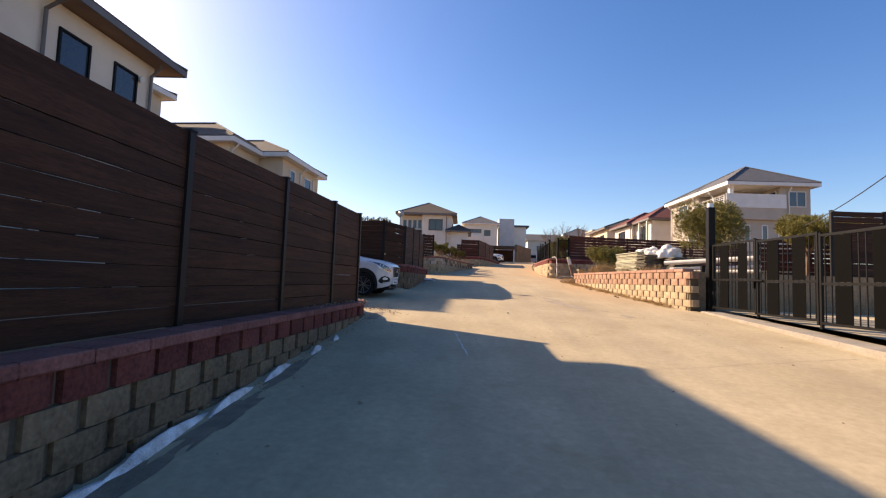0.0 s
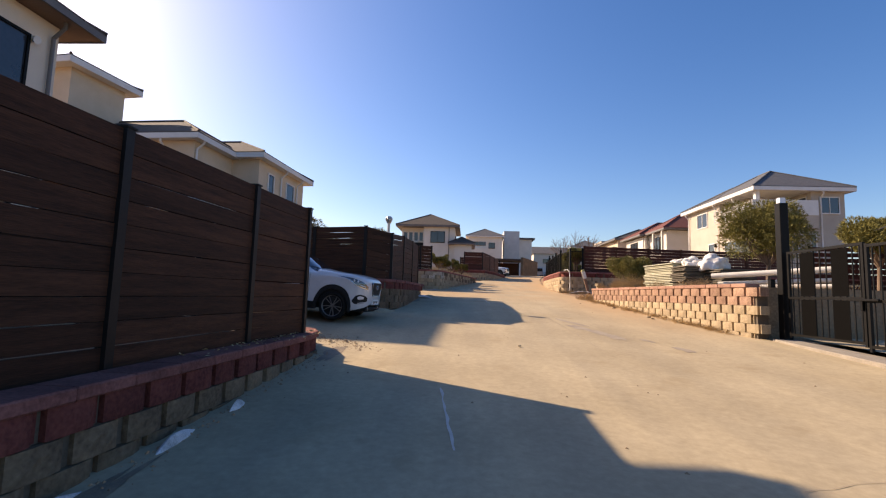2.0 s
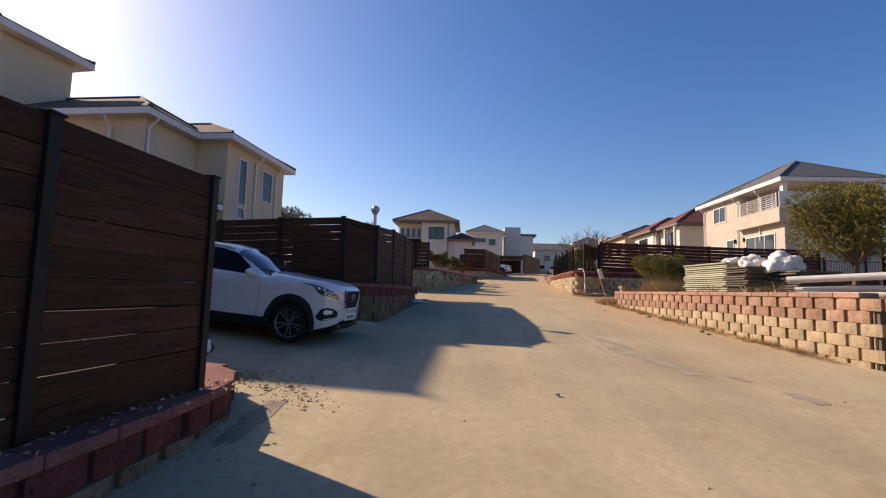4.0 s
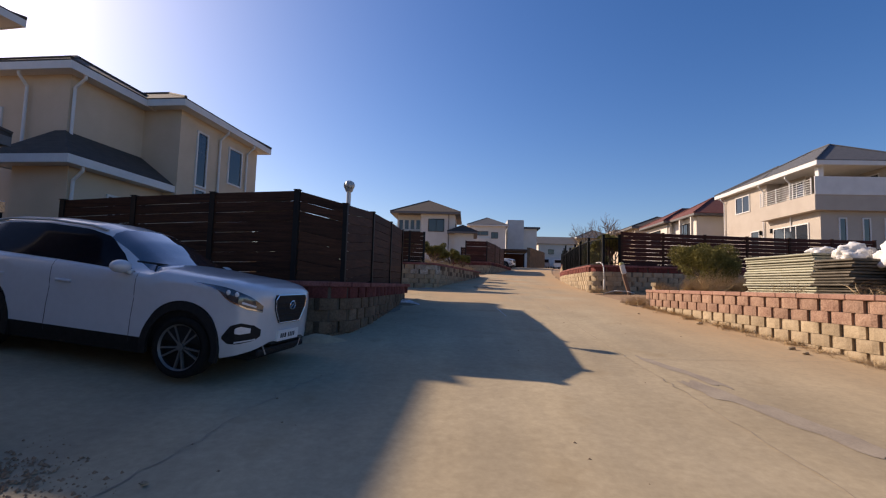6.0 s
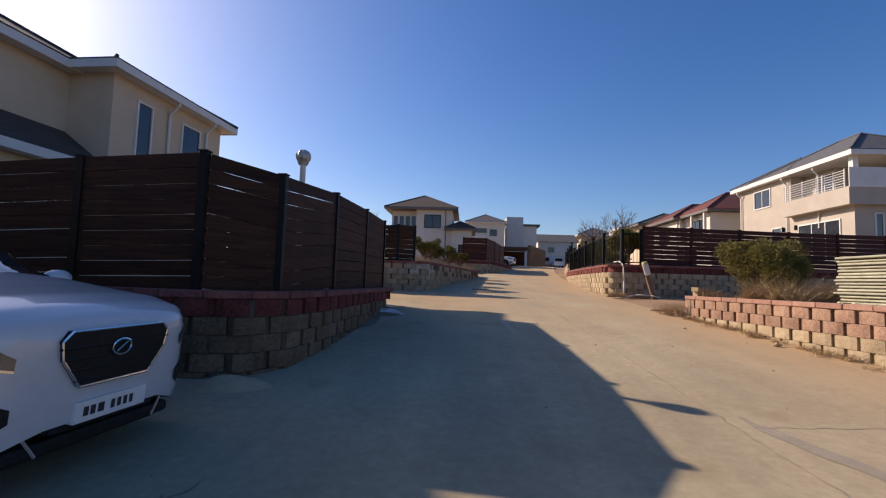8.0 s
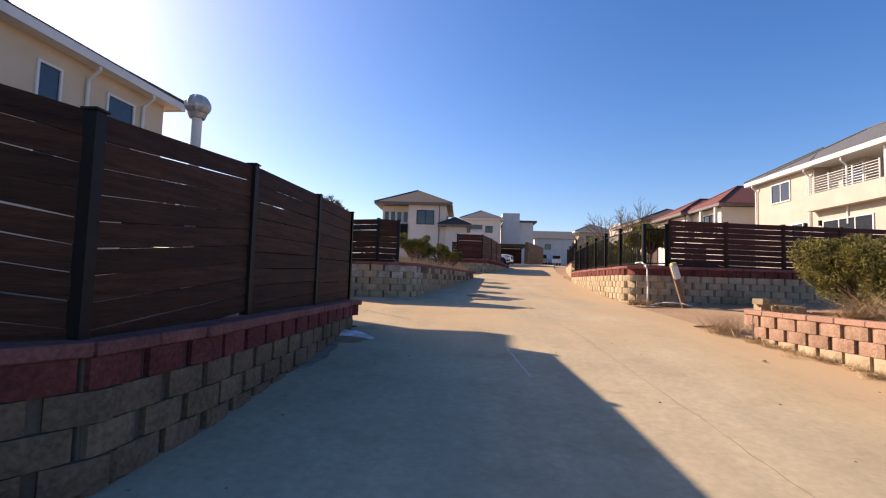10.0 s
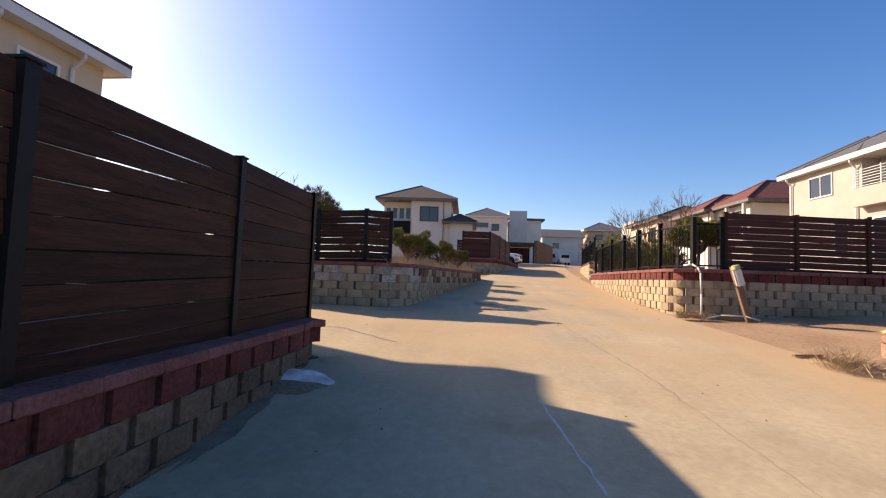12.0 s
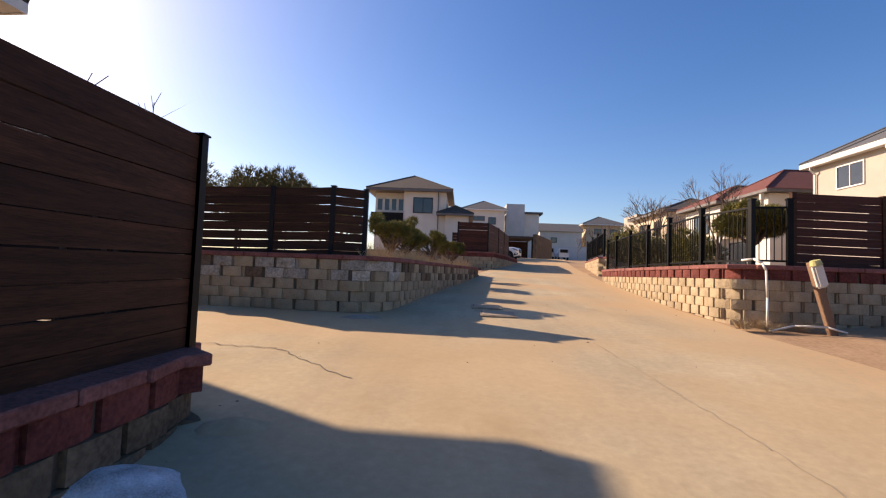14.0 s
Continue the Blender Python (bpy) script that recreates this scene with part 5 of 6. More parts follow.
# behind the railing of the right-hand garden
shrub(6.3, 31.1, 2.6, 1.9, 1.65, 0.75, "flat-topped pruned pine behind a black railing", 25, NEEDLE, 9000, 12, 0.075, puff=0.75)
for i, (x, y, hh) in enumerate(((6.6, 34.2, 1.2), (6.7, 36.2, 1.1), (7.0, 38.6, 1.5), (7.4, 40.6, 1.6), (8.2, 44.5, 1.8), (8.9, 47.5, 1.9))):
    shrub(x, y, 2.62 if y < 41.3 else rise(y) + 0.6, 1.7, hh, 0.15, "brownish clipped hedge shrub behind a black railing", 40 + i, NEEDLE_DK if i % 2 else NEEDLE, 1500, 8, 0.13)
# third garden on the left
for i, (x, y, hh, w) in enumerate(((-1.9, 31.6, 1.3, 1.5), (-1.75, 33.4, 1.15, 1.2), (-1.2, 35.9, 1.25, 1.5), (-0.55, 38.0, 1.05, 1.2), (-3.6, 33.0, 1.6, 1.8))):
    shrub(x, y, 2.5, w * 1.15, hh, 0.4, "small pruned pine with bare stems in a garden bed", 60 + i, NEEDLE, 2600, 16, 0.085, puff=0.42)
shrub(-7.2, 37.5, 2.5, 4.2, 3.3, 1.2, "broad green pine showing over a dark fence", 70, NEEDLE_DK, 4500, 12, 0.2, "tree", "pine_tree")
# far trees
for i, (x, y, hh) in enumerate(((-36, 78, 8.5), (-31, 82, 9.0), (-41, 74, 9.5), (-27, 86, 8.0))):
    shrub(x, y, rise(y), 5.5, hh, 2.5, "distant dark pine tree over the rooftops", 80 + i, NEEDLE_DK, 2600, 10, 0.4, "tree", "pine_tree")
for i, (x, y, hh) in enumerate(((-33, 76, 8.5), (-29, 79, 8.0), (-25, 84, 7.5), (-38, 80, 9))):
    bare_tree(x, y, rise(y), hh, 90 + i, "distant leafless grey tree over the rooftops", 0.4, 3, 5)
bare_tree(-19.5, 45.0, 2.5, 6.0, 99, "leafless bush behind the beige house", 0.4, 3, 4)
shrub(-15.0, 43.0, 2.5, 3.0, 5.6, 2.5, "dark pine tree behind the beige house", 98, NEEDLE_DK, 2500, 9, 0.25, "tree", "pine_tree")
for i, (x, y, hh) in enumerate(((11.5, 47.0, 3.9), (12.5, 51.0, 5.2), (22.5, 100, 6.5), (26, 104, 7.5), (19, 98, 4.5))):
    bare_tree(x, y, rise(y) + 0.5, hh, 110 + i, "leafless young tree with thin upright branches", 0.3, 3, 4)

bare_tree(6.6, 33.0, 2.6, 3.0, 131, "small leafless tree behind a black railing", 0.34, 3, 5)
bare_tree(6.95, 38.2, 2.6, 3.5, 132, "small leafless tree beyond a clipped hedge", 0.34, 3, 5)
bare_tree(-2.75, 23.9, 1.6, 2.5, 133, "thin leafless twigs rising over a board fence", 0.42, 2, 5)
bare_tree(-2.7, 23.4, 1.6, 2.3, 134, "thin leafless twigs rising over a board fence", 0.42, 2, 4)

# ---- dry grass and litter ----
bed = random.Random(8)
spots = []
for i in range(90):
    y = bed.uniform(29.9, 40.0)
    x = interp(y, [(29.9, -1.75), (32.6, -1.15), (36.5, -0.4), (40.2, 0.35)]) - abs(bed.gauss(0, 0.6)) - 0.05
    spots.append((x, y, 2.5, 30, 0.2, bed.uniform(0.3, 0.65)))
grass("dry_grass", spots, "dry stalks in a planted garden bed", 3)
spots = []
for y in (16.4, 17.1, 18.9, 21.2, 22.4, 23.6):
    for k in range(5):
        spots.append((6.3 - (y - 14.3) * 0.075 + bed.uniform(-0.06, 0.25), y + bed.uniform(-0.35, 0.35), 1.69, 30, 0.15, bed.uniform(0.2, 0.45)))
grass("dry_grass", spots, "straw grass leaning over the yard wall", 4)

rnd = random.Random(5)
spots = []
for i in range(170):
    y = rnd.uniform(14.6, 23.9)
    spots.append((6.25 - (y - 14.3) * 0.075 + rnd.uniform(0.15, 2.8) ** 1.0, y, 1.61, 30, 0.22, 0.22))
for i in range(60):
    spots.append((6.8 + rnd.uniform(-1.0, 1.9), 22.2 + rnd.uniform(-0.7, 0.5), 1.61, 120, 0.22, rnd.uniform(0.4, 0.85)))
grass("dry_grass", spots, "dry straw grass on the raised yard", 1)
spots = []
for i in range(130):
    y = rnd.uniform(14.6, 24.2)
    spots.append((6.12 - (y - 14.3) * 0.075 - abs(rnd.gauss(0, 0.14)) - 0.02, y, rise(y), 26, 0.14, 0.14))
for i in range(14):
    spots.append((5.4 + rnd.uniform(-0.4, 0.35), 24.7 + rnd.uniform(-0.5, 0.6), rise(24.6), 45, 0.22, 0.42))
for i in range(16):
    spots.append((5.6 + rnd.uniform(-0.6, 0.9), 29.35 + rnd.uniform(-0.15, 0.15), rise(29.3), 40, 0.16, 0.3))
spots += [(8.3, 29.3, rise(29.3) + 0.1, 90, 0.25, 0.75), (8.6, 29.2, rise(29.3) + 0.1, 70, 0.2, 0.6)]
grass("dry_grass", spots, "dry straw weeds along the foot of the walls", 2)
spots = []
for i in range(130):
    y = rnd.uniform(30.2, 40)
    spots.append((interp(y, LEFT_EDGE) - 0.25 - rnd.uniform(0.0, 1.8), y, 2.5, 26, 0.2, 0.3))
grass("dry_grass", spots, "brown dead plants in the garden bed", 3)
spots = [(-3.0, 24.1, 2.9, 16, 0.1, 1.0), (-3.1, 22.9, 2.7, 14, 0.15, 0.95)]
grass("dry_grass", spots, "thin dry weeds along a fence", 4)

# ---- black railing of the right-hand garden ----


def railing(points, z, label, h=1.25):
    r = thing("metal_railing", (points[0][0], points[0][1], z), label, "railing")
    back = r.matrix_basis.inverted()
    for (ax, ay), (bx, by) in zip(points, points[1:]):
        size, ang = math.hypot(bx - ax, by - ay), math.atan2(by - ay, bx - ax)
        m = back @ Matrix.Translation((ax, ay, z)) @ Matrix.Rotation(ang, 4, "Z")
        bm = bmesh.new()
        box(bm, -0.05, 0.05, -0.05, 0.05, 0, h + 0.12, m)
        box(bm, -0.062, 0.062, -0.062, 0.062, h + 0.12, h + 0.15, m)
        part("post", bm, BLACK, r)
        for k, zz in enumerate((0.12, h - 0.05)):
            bm = bmesh.new()
            box(bm, 0.05, size - 0.05, -0.018, 0.018, zz, zz + 0.04, m)
            part("rail", bm, BLACK, r)
        n = int(size / 0.12)
        for i in range(1, n):
            bm = bmesh.new()
            x = size * i / n
            box(bm, x - 0.008, x + 0.008, -0.008, 0.008, 0.16, h - 0.05, m)
            part("bar", bm, BLACK, r)
    bm = bmesh.new()
    box(bm, -0.05, 0.05, -0.05, 0.05, 0, h + 0.12, back @ Matrix.Translation((*points[-1], z)))
    part("post", bm, BLACK, r)
    return r


railing([(6.4, 30.0), (5.75, 30.15), (5.5, 31.6), (5.55, 33.4), (5.68, 35.2), (5.85, 37.2), (6.1, 39.4), (6.25, 41.0)], 2.68, "black metal railing on a red-capped wall")
railing([(7.0, 44.0), (7.4, 46.5), (7.8, 49.0), (8.3, 52.0)], rise(47) + 0.75, "black metal railing on a low far wall")
railing([(17.5, 30.35), (19.5, 30.4), (21.5, 30.45), (23.5, 30.5), (25.5, 30.5)], 2.6, "thin dark metal railing beside the cream house", 1.0)
slat_fence([(12.4, 21.2, 1.6, 3.4), (14.2, 21.0, 1.6, 3.4), (16.0, 20.8, 1.6, 3.4), (18, 20.6, 1.6, 3.4)], 9, 0.03, WOOD_RED, "dark slatted garden fence beyond the gate", 15)

# ---- stacked goods in the yard ----
PANEL = material("weathered_panel", (0.30, 0.29, 0.20), (0.50, 0.48, 0.36), 5, 0.7, 0.3, vary=0.16, stretch=(1, 1, 8))
PANEL_DK = material("dark_form_panel", (0.06, 0.05, 0.035), (0.15, 0.125, 0.09), 5, 0.8, 0.4, vary=0.2)
PVC = material("white_pipe", (0.58, 0.55, 0.49), (0.72, 0.69, 0.62), 4, 0.4, 0.05)
SACK = material("white_sack", (0.62, 0.60, 0.57), (0.80, 0.78, 0.75), 6, 0.7, 0.5)
SHEET = material("faded_sheet", (0.30, 0.24, 0.20), (0.55, 0.47, 0.41), 7, 0.8, 0.5)
DARKSACK = material("navy_sack", (0.02, 0.022, 0.035), (0.05, 0.055, 0.075), 5, 0.6, 0.6)
OLDWOOD = material("old_timber", (0.16, 0.09, 0.055), (0.30, 0.18, 0.11), 4, 0.85, 0.5, stretch=(1, 1, 0.2))
YELLOW = material("faded_yellow", (0.42, 0.38, 0.14), (0.55, 0.50, 0.22), 6, 0.6, 0.2)
IRON = material("rusty_iron", (0.26, 0.19, 0.125), (0.40, 0.31, 0.21), 8, 0.85, 0.4)

rnd = random.Random(9)
for k, (x, y, n, mat, label, ang, L, W) in enumerate(((6.95, 19.9, 15, PANEL, "stack of pale weathered ribbed sheet panels", 0.10, 1.9, 1.0), (7.0, 18.35, 12, PANEL_DK, "stack of dark formwork panels tied together", 0.05, 0.85, 1.1), (7.6, 17.6, 10, PANEL_DK, "stack of dark timber form panels", 0.12, 0.8, 1.0))):
    st = thing("panel_stack", Matrix.Translation((x, y, 1.62)) @ Matrix.Rotation(ang, 4, "Z"), label, "panel stack")
    for i in range(n):
        bm = bmesh.new()
        dy, dx, t = rnd.uniform(-0.05, 0.05), rnd.uniform(-0.04, 0.04), 0.055
        box(bm, -W / 2 + dx, W / 2 + dx, -L / 2 + dy, L / 2 + dy, 0.06 + i * t, 0.06 + i * t + t - 0.012)
        box(bm, -W / 2 + dx - 0.012, -W / 2 + dx, -L / 2 + dy, L / 2 + dy, 0.06 + i * t + 0.008, 0.06 + i * t + t - 0.02)
        bevelled(bm, 0.006)
        part("panel", bm, mat, st)
    for s in (-0.35, 0.35):
        bm = bmesh.new()
        box(bm, -W / 2, W / 2, s * L - 0.05, s * L + 0.05, 0, 0.06)
        part("bearer", bm, OLDWOOD, st)


def sack(x, y, z, w, d, h, mat, label, seed):
    bm = bmesh.new()
    bmesh.ops.create_icosphere(bm, subdivisions=4, radius=1)
    for v in bm.verts:
        k = 1 + 0.42 * noise.noise(v.co * 1.7 + Vector((seed, 0, 0))) - 0.3 * abs(noise.noise(v.co * 3.2 + Vector((seed, 3, 0)))) + 0.10 * abs(noise.noise(v.co * 9 + Vector((seed, 0, 5))))
        v.co = Vector((v.co.x * w / 2 * k, v.co.y * d / 2 * k, max(-0.5, v.co.z) * h / 2 * k + h * 0.25))
    ob = new("sack", mesh("sack", bm, mat, True))
    ob.location = (x, y, z)
    return tagged(ob, label, "sack")


sack(7.0, 18.5, 2.34, 0.7, 0.5, 0.42, SACK, "crumpled white plastic sack on stacked panels", 1)
sack(7.3, 17.85, 2.2, 0.8, 0.6, 0.62, SACK, "bulging white plastic sack on stacked panels", 4)
sack(6.9, 19.1, 2.48, 0.55, 0.4, 0.2, SACK, "small folded white plastic sack on panels", 7)
for i, (a, b, r) in enumerate((((6.75, 16.95, 1.98), (8.8, 15.1, 2.14), 0.075), ((6.95, 17.0, 1.78), (8.9, 15.2, 1.88), 0.055), ((6.85, 16.8, 1.68), (8.7, 14.9, 1.72), 0.055))):
    bm = bmesh.new()
    tube(bm, a, b, r, n=14)
    tagged(new("pipe", mesh("pipe", bm, PVC, False)), "long white plastic pipe lying in the yard", "pipe", "pipes in the yard")
bm = bmesh.new()
box(bm, 6.9, 8.6, 16.1, 16.3, 1.62, 1.72)
box(bm, 6.9, 7.1, 15.6, 17.1, 1.6, 1.66)
tagged(new("timber", mesh("timber", bm, OLDWOOD)), "old timber bearers under plastic pipes", "timber")
for i, (x, y, a) in enumerate(((6.5, 21.6, 0.5), (6.8, 21.2, 0.2), (6.6, 20.9, 0.9))):
    bm = bmesh.new()
    box(bm, -0.45, 0.45, -0.06, 0.06, 0, 0.05, Matrix.Translation((x, y, 1.62 + 0.02 * i)) @ Matrix.Rotation(a, 4, "Z"))
    bevelled(bm, 0.006)
    tagged(new("plank", mesh("plank", bm, OLDWOOD)), "weathered scrap plank lying in dry grass", "plank", "scrap planks")
for i, (x, y, z, a) in enumerate(((5.75, 24.2, 1.70, 0.1), (5.78, 23.7, 1.70, 1.5), (5.72, 24.15, 1.81, 0.4), (6.05, 24.1, 1.70, 0.0), (6.0, 23.6, 1.70, 1.3))):
    ob = new("loose_block", MESH["tan"][i % 4])
    ob.matrix_basis = Matrix.Translation((x, y, z)) @ Matrix.Rotation(a, 4, "Z") @ Matrix.Diagonal((0.55, 0.9, 0.55, 1))
    tagged(ob, "spare tan block stacked on the wall end", "block", "spare blocks")

# ---- meter post and conduit at the garden corner ----
mp = thing("meter_post", Matrix.Translation((6.5, 29.1, rise(29.1) + 0.08)) @ Matrix.Rotation(radians(-16), 4, "Y"), "leaning timber post with a pale meter box", "post")
bm = bmesh.new()
box(bm, -0.07, 0.07, -0.05, 0.05, -0.15, 1.25)
bevelled(bm, 0.01)
part("post", bm, OLDWOOD, mp)
bm = bmesh.new()
box(bm, -0.095, 0.095, -0.15, -0.05, 0.78, 1.2)
bevelled(bm, 0.03, 2)
b = part("meter_box", bm, PVC, mp, "pale plastic meter box")
bm = bmesh.new()
tube(bm, (0, -0.10, 1.19), (0, -0.10, 1.28), 0.10, 0.08, 14)
part("cap", bm, YELLOW, b, "faded yellow cap")
bm = bmesh.new()
curve = [(5.55, 29.35, 1.45), (5.56, 29.36, 2.1), (5.55, 29.38, 2.6), (5.52, 29.45, 2.74), (5.46, 29.6, 2.82), (5.35, 29.8, 2.80)]
for a, c in zip(curve, curve[1:]):
    tube(bm, a, c, 0.022, n=10)
tagged(new("conduit", mesh("conduit", bm, PVC, True)), "white plastic conduit bent over a block wall", "conduit")
bm = bmesh.new()
curve = [(5.5, 29.2, 1.5), (5.9, 29.15, 1.62), (6.4, 29.05, 1.62), (6.7, 29.0, 1.54)]
for a, c in zip(curve, curve[1:]):
    tube(bm, a, c, 0.018, n=8)
tagged(new("hose", mesh("hose", bm, PVC, True)), "pale plastic hose lying on the dirt", "hose")
ob = sack(8.1, 27.4, rise(27.4) + 0.1, 0.14, 0.12, 0.1, YELLOW, "scrap of yellow plastic on the dirt", 3)

# ---- things on the left ----

v = thing("roof_ventilator", (-2.9, 19.8, 1.65), "pipe with a round metal turbine ventilator above a fence", "ventilator")
bm = bmesh.new()
tube(bm, (0, 0, 0), (0, 0, 2.1), 0.05, n=14)
part("pipe", bm, PVC, v)
bm = bmesh.new()
bmesh.ops.create_uvsphere(bm, u_segments=20, v_segments=10, radius=0.13, matrix=Matrix.Translation((0, 0, 2.2)) @ Matrix.Diagonal((1, 1, 0.9, 1)))
for i, p in enumerate(bm.verts):
    a = round(math.atan2(p.co.y, p.co.x) / math.tau * 20)
    if a % 2:
        p.co.x *= 0.88
        p.co.y *= 0.88
part("turbine", bm, ALLOY, v)
bm = bmesh.new()
tube(bm, (0, 0, 2.06), (0, 0, 2.11), 0.075, 0.095, 16)
part("collar", bm, ALLOY, v)
sack(-3.95, 12.75, rise(12.75) + 0.15, 0.6, 0.5, 0.5, DARKSACK, "dark fabric sack slumped on the driveway", 11)
sack(-4.2, 12.7, rise(12.7) + 0.42, 0.75, 0.6, 0.22, SHEET, "pale crumpled sheet over a dark sack", 13)
sack(-3.66, 12.7, rise(12.7) + 0.22, 0.08, 0.2, 0.26, SACK, "white fold of a bag on a dark sack", 17)


def heap(name, x, y, w, d, h, mat, label, category, seed, ang=0.0):
    """A low uneven heap lying on the lane."""
    bm = bmesh.new()
    n, rings = 28, 7
    rows = [[bm.verts.new((0, 0, h))]]
    for r in range(1, rings + 1):
        f = r / rings
        row = []
        for i in range(n):
            a = i * math.tau / n
            k = f * (1 + 0.3 * noise.noise((math.cos(a) * 1.5 + seed, math.sin(a) * 1.5, 0)))
            px, py = k * w / 2 * math.cos(a), k * d / 2 * math.sin(a)
            row.append(bm.verts.new((px, py, h * (1 - f * f) + 0.03 * noise.noise((px * 6, py * 6, seed)) * (1 - f) - 0.012 * f)))
        rows.append(row)
    for i in range(n):
        bm.faces.new((rows[0][0], rows[1][i], rows[1][(i + 1) % n]))
    for a, b in zip(rows[1:], rows[2:]):
        for i in range(n):
            bm.faces.new((a[i], b[i], b[(i + 1) % n], a[(i + 1) % n]))
    ob = new(name, mesh(name, bm, mat, True))
    ob.matrix_basis = Matrix.Translation((x, y, rise(y) + 0.006)) @ Matrix.Rotation(math.atan(0.067), 4, "X") @ Matrix.Rotation(ang, 4, "Z")
    return tagged(ob, label, category, kind="stuff" if category == "dirt" else "")


heap("snow_patch", -1.96, 23.0, 0.78, 0.62, 0.11, SNOW, "patch of old snow by the wall", "snow", 2)
heap("snow_patch", -1.96, 22.75, 0.80, 0.55, 0.05, SOIL, "dirty rim of melting snow", "snow", 5)
heap("slab", -2.55, 17.1, 0.9, 0.5, 0.1, CONCRETE, "rough concrete lump at the wall foot", "slab", 31, 0.2)
heap("slab", -1.75, 23.9, 0.6, 0.3, 0.06, CONCRETE, "rough concrete lump at the wall end", "slab", 32, 0.2)
heap("slab", -1.9, 28.8, 0.7, 0.3, 0.05, KERB_GREY, "flat grey drain slab by the wall corner", "slab", 33, 0.1)
heap("rubble", -1.2, 33.0, 0.5, 1.4, 0.08, SOIL, "loose earth along a wall foot", "dirt", 42)
# manhole covers
for x, y, w, d in ((0.45, 30.75, 0.55, 0.5), (0.62, 29.75, 0.6, 0.55)):
    mh = thing("manhole_cover", Matrix.Translation((x, y, rise(y) + 0.004)) @ Matrix.Rotation(math.atan(0.067), 4, "X"), "rusty square manhole cover in the concrete", "manhole cover", "covers in the lane")
    bm = bmesh.new()
    box(bm, -w / 2, w / 2, -d / 2, d / 2, 0.0, 0.035)
    bevelled(bm, 0.008)
    part("lid", bm, IRON, mh)
    bm = bmesh.new()
    for q in ((-w / 2 - 0.05, -w / 2 - 0.01, -d / 2 - 0.05, d / 2 + 0.05), (w / 2 + 0.01, w / 2 + 0.05, -d / 2 - 0.05, d / 2 + 0.05), (-w / 2 - 0.01, w / 2 + 0.01, -d / 2 - 0.05, -d / 2 - 0.01), (-w / 2 - 0.01, w / 2 + 0.01, d / 2 + 0.01, d / 2 + 0.05)):
        box(bm, *q, 0, 0.025)
    part("frame", bm, IRON, mh)


def crack(points, width, seed, mat=CORE, wander=0.03):
    """A thin crack or joint lying on the concrete."""
    rnd = random.Random(seed)
    vs, fs = [], []
    for (ax, ay), (bx, by) in zip(points, points[1:]):
        size = math.hypot(bx - ax, by - ay)
        n = max(2, int(size / 0.12))
        nx, ny = -(by - ay) / size, (bx - ax) / size
        for i in range(n + 1):
            f = i / n
            o, w = rnd.gauss(0, wander), width * rnd.uniform(0.4, 1.2) / 2
            x, y = ax + (bx - ax) * f + nx * o, ay + (by - ay) * f + ny * o
            for s in (-1, 1):
                X, Y = x + nx * w * s, y + ny * w * s
                vs.append((X, Y, rise(Y) + 0.008 * noise.noise((X * 0.5, Y * 0.5, 0)) + 0.005))
            if len(vs) > 3:
                b = len(vs) - 4
                fs.append((b, b + 1, b + 3, b + 2))
    me = bpy.data.meshes.new("road_crack")
    me.from_pydata(vs, [], fs)
    me.materials.append(mat)
    return tagged(new("road_crack", me), "thin crack or joint in the concrete", "crack", kind="structure")


CHALK = material("chalky_scratch", (0.46, 0.44, 0.40), (0.55, 0.53, 0.49), 9, 0.9, 0.1)
JOINT = material("joint_fill", (0.25, 0.205, 0.15), (0.36, 0.30, 0.22), 6, 0.95, 0.3)
JOINT_DK = material("open_crack", (0.11, 0.09, 0.065), (0.2, 0.165, 0.125), 6, 0.95, 0.3)
crack([(-2.5, 11.45), (-2.2, 12.6), (-2.05, 14.4), (-1.7, 15.2)], 0.015, 1, JOINT)
crack([(-5.5, 26.6), (-2.4, 26.3), (-1.2, 25.2)], 0.02, 2, JOINT_DK)
crack([(2.35, 12.0), (2.25, 16.0), (2.2, 20.0), (2.15, 24.0), (1.9, 27.0), (1.6, 31.0)], 0.013, 3, JOINT, 0.012)
crack([(2.4, 16.6), (5.6, 16.9)], 0.010, 6, JOINT, 0.012)
crack([(2.2, 7.0), (6.0, 8.3)], 0.010, 7, JOINT, 0.012)
crack([(-2.2, 5.9), (2.2, 6.1)], 0.007, 8, JOINT, 0.012)
for k, (x, y, w, d) in enumerate(((-2.44, 3.0, 0.12, 1.3), (-2.45, 4.1, 0.12, 1.4), (-2.42, 5.1, 0.10, 1.0), (-2.38, 6.1, 0.08, 0.8), (-2.31, 7.3, 0.09, 0.5), (-2.27, 8.2, 0.07, 0.3))):
    heap("snow_patch", x, y, w, d, 0.07, SNOW, "lumpy strip of old snow at the wall foot", "snow", 20 + k, 0.03)
crack([(-0.34, 9.2), (-0.13, 7.4)], 0.03, 9, CHALK, 0.006)
crack([(0.66, 22.7), (0.80, 20.9)], 0.025, 10, CHALK, 0.006)
crack([(-2.0, 20.6), (2.0, 20.4)], 0.008, 11, JOINT, 0.012)
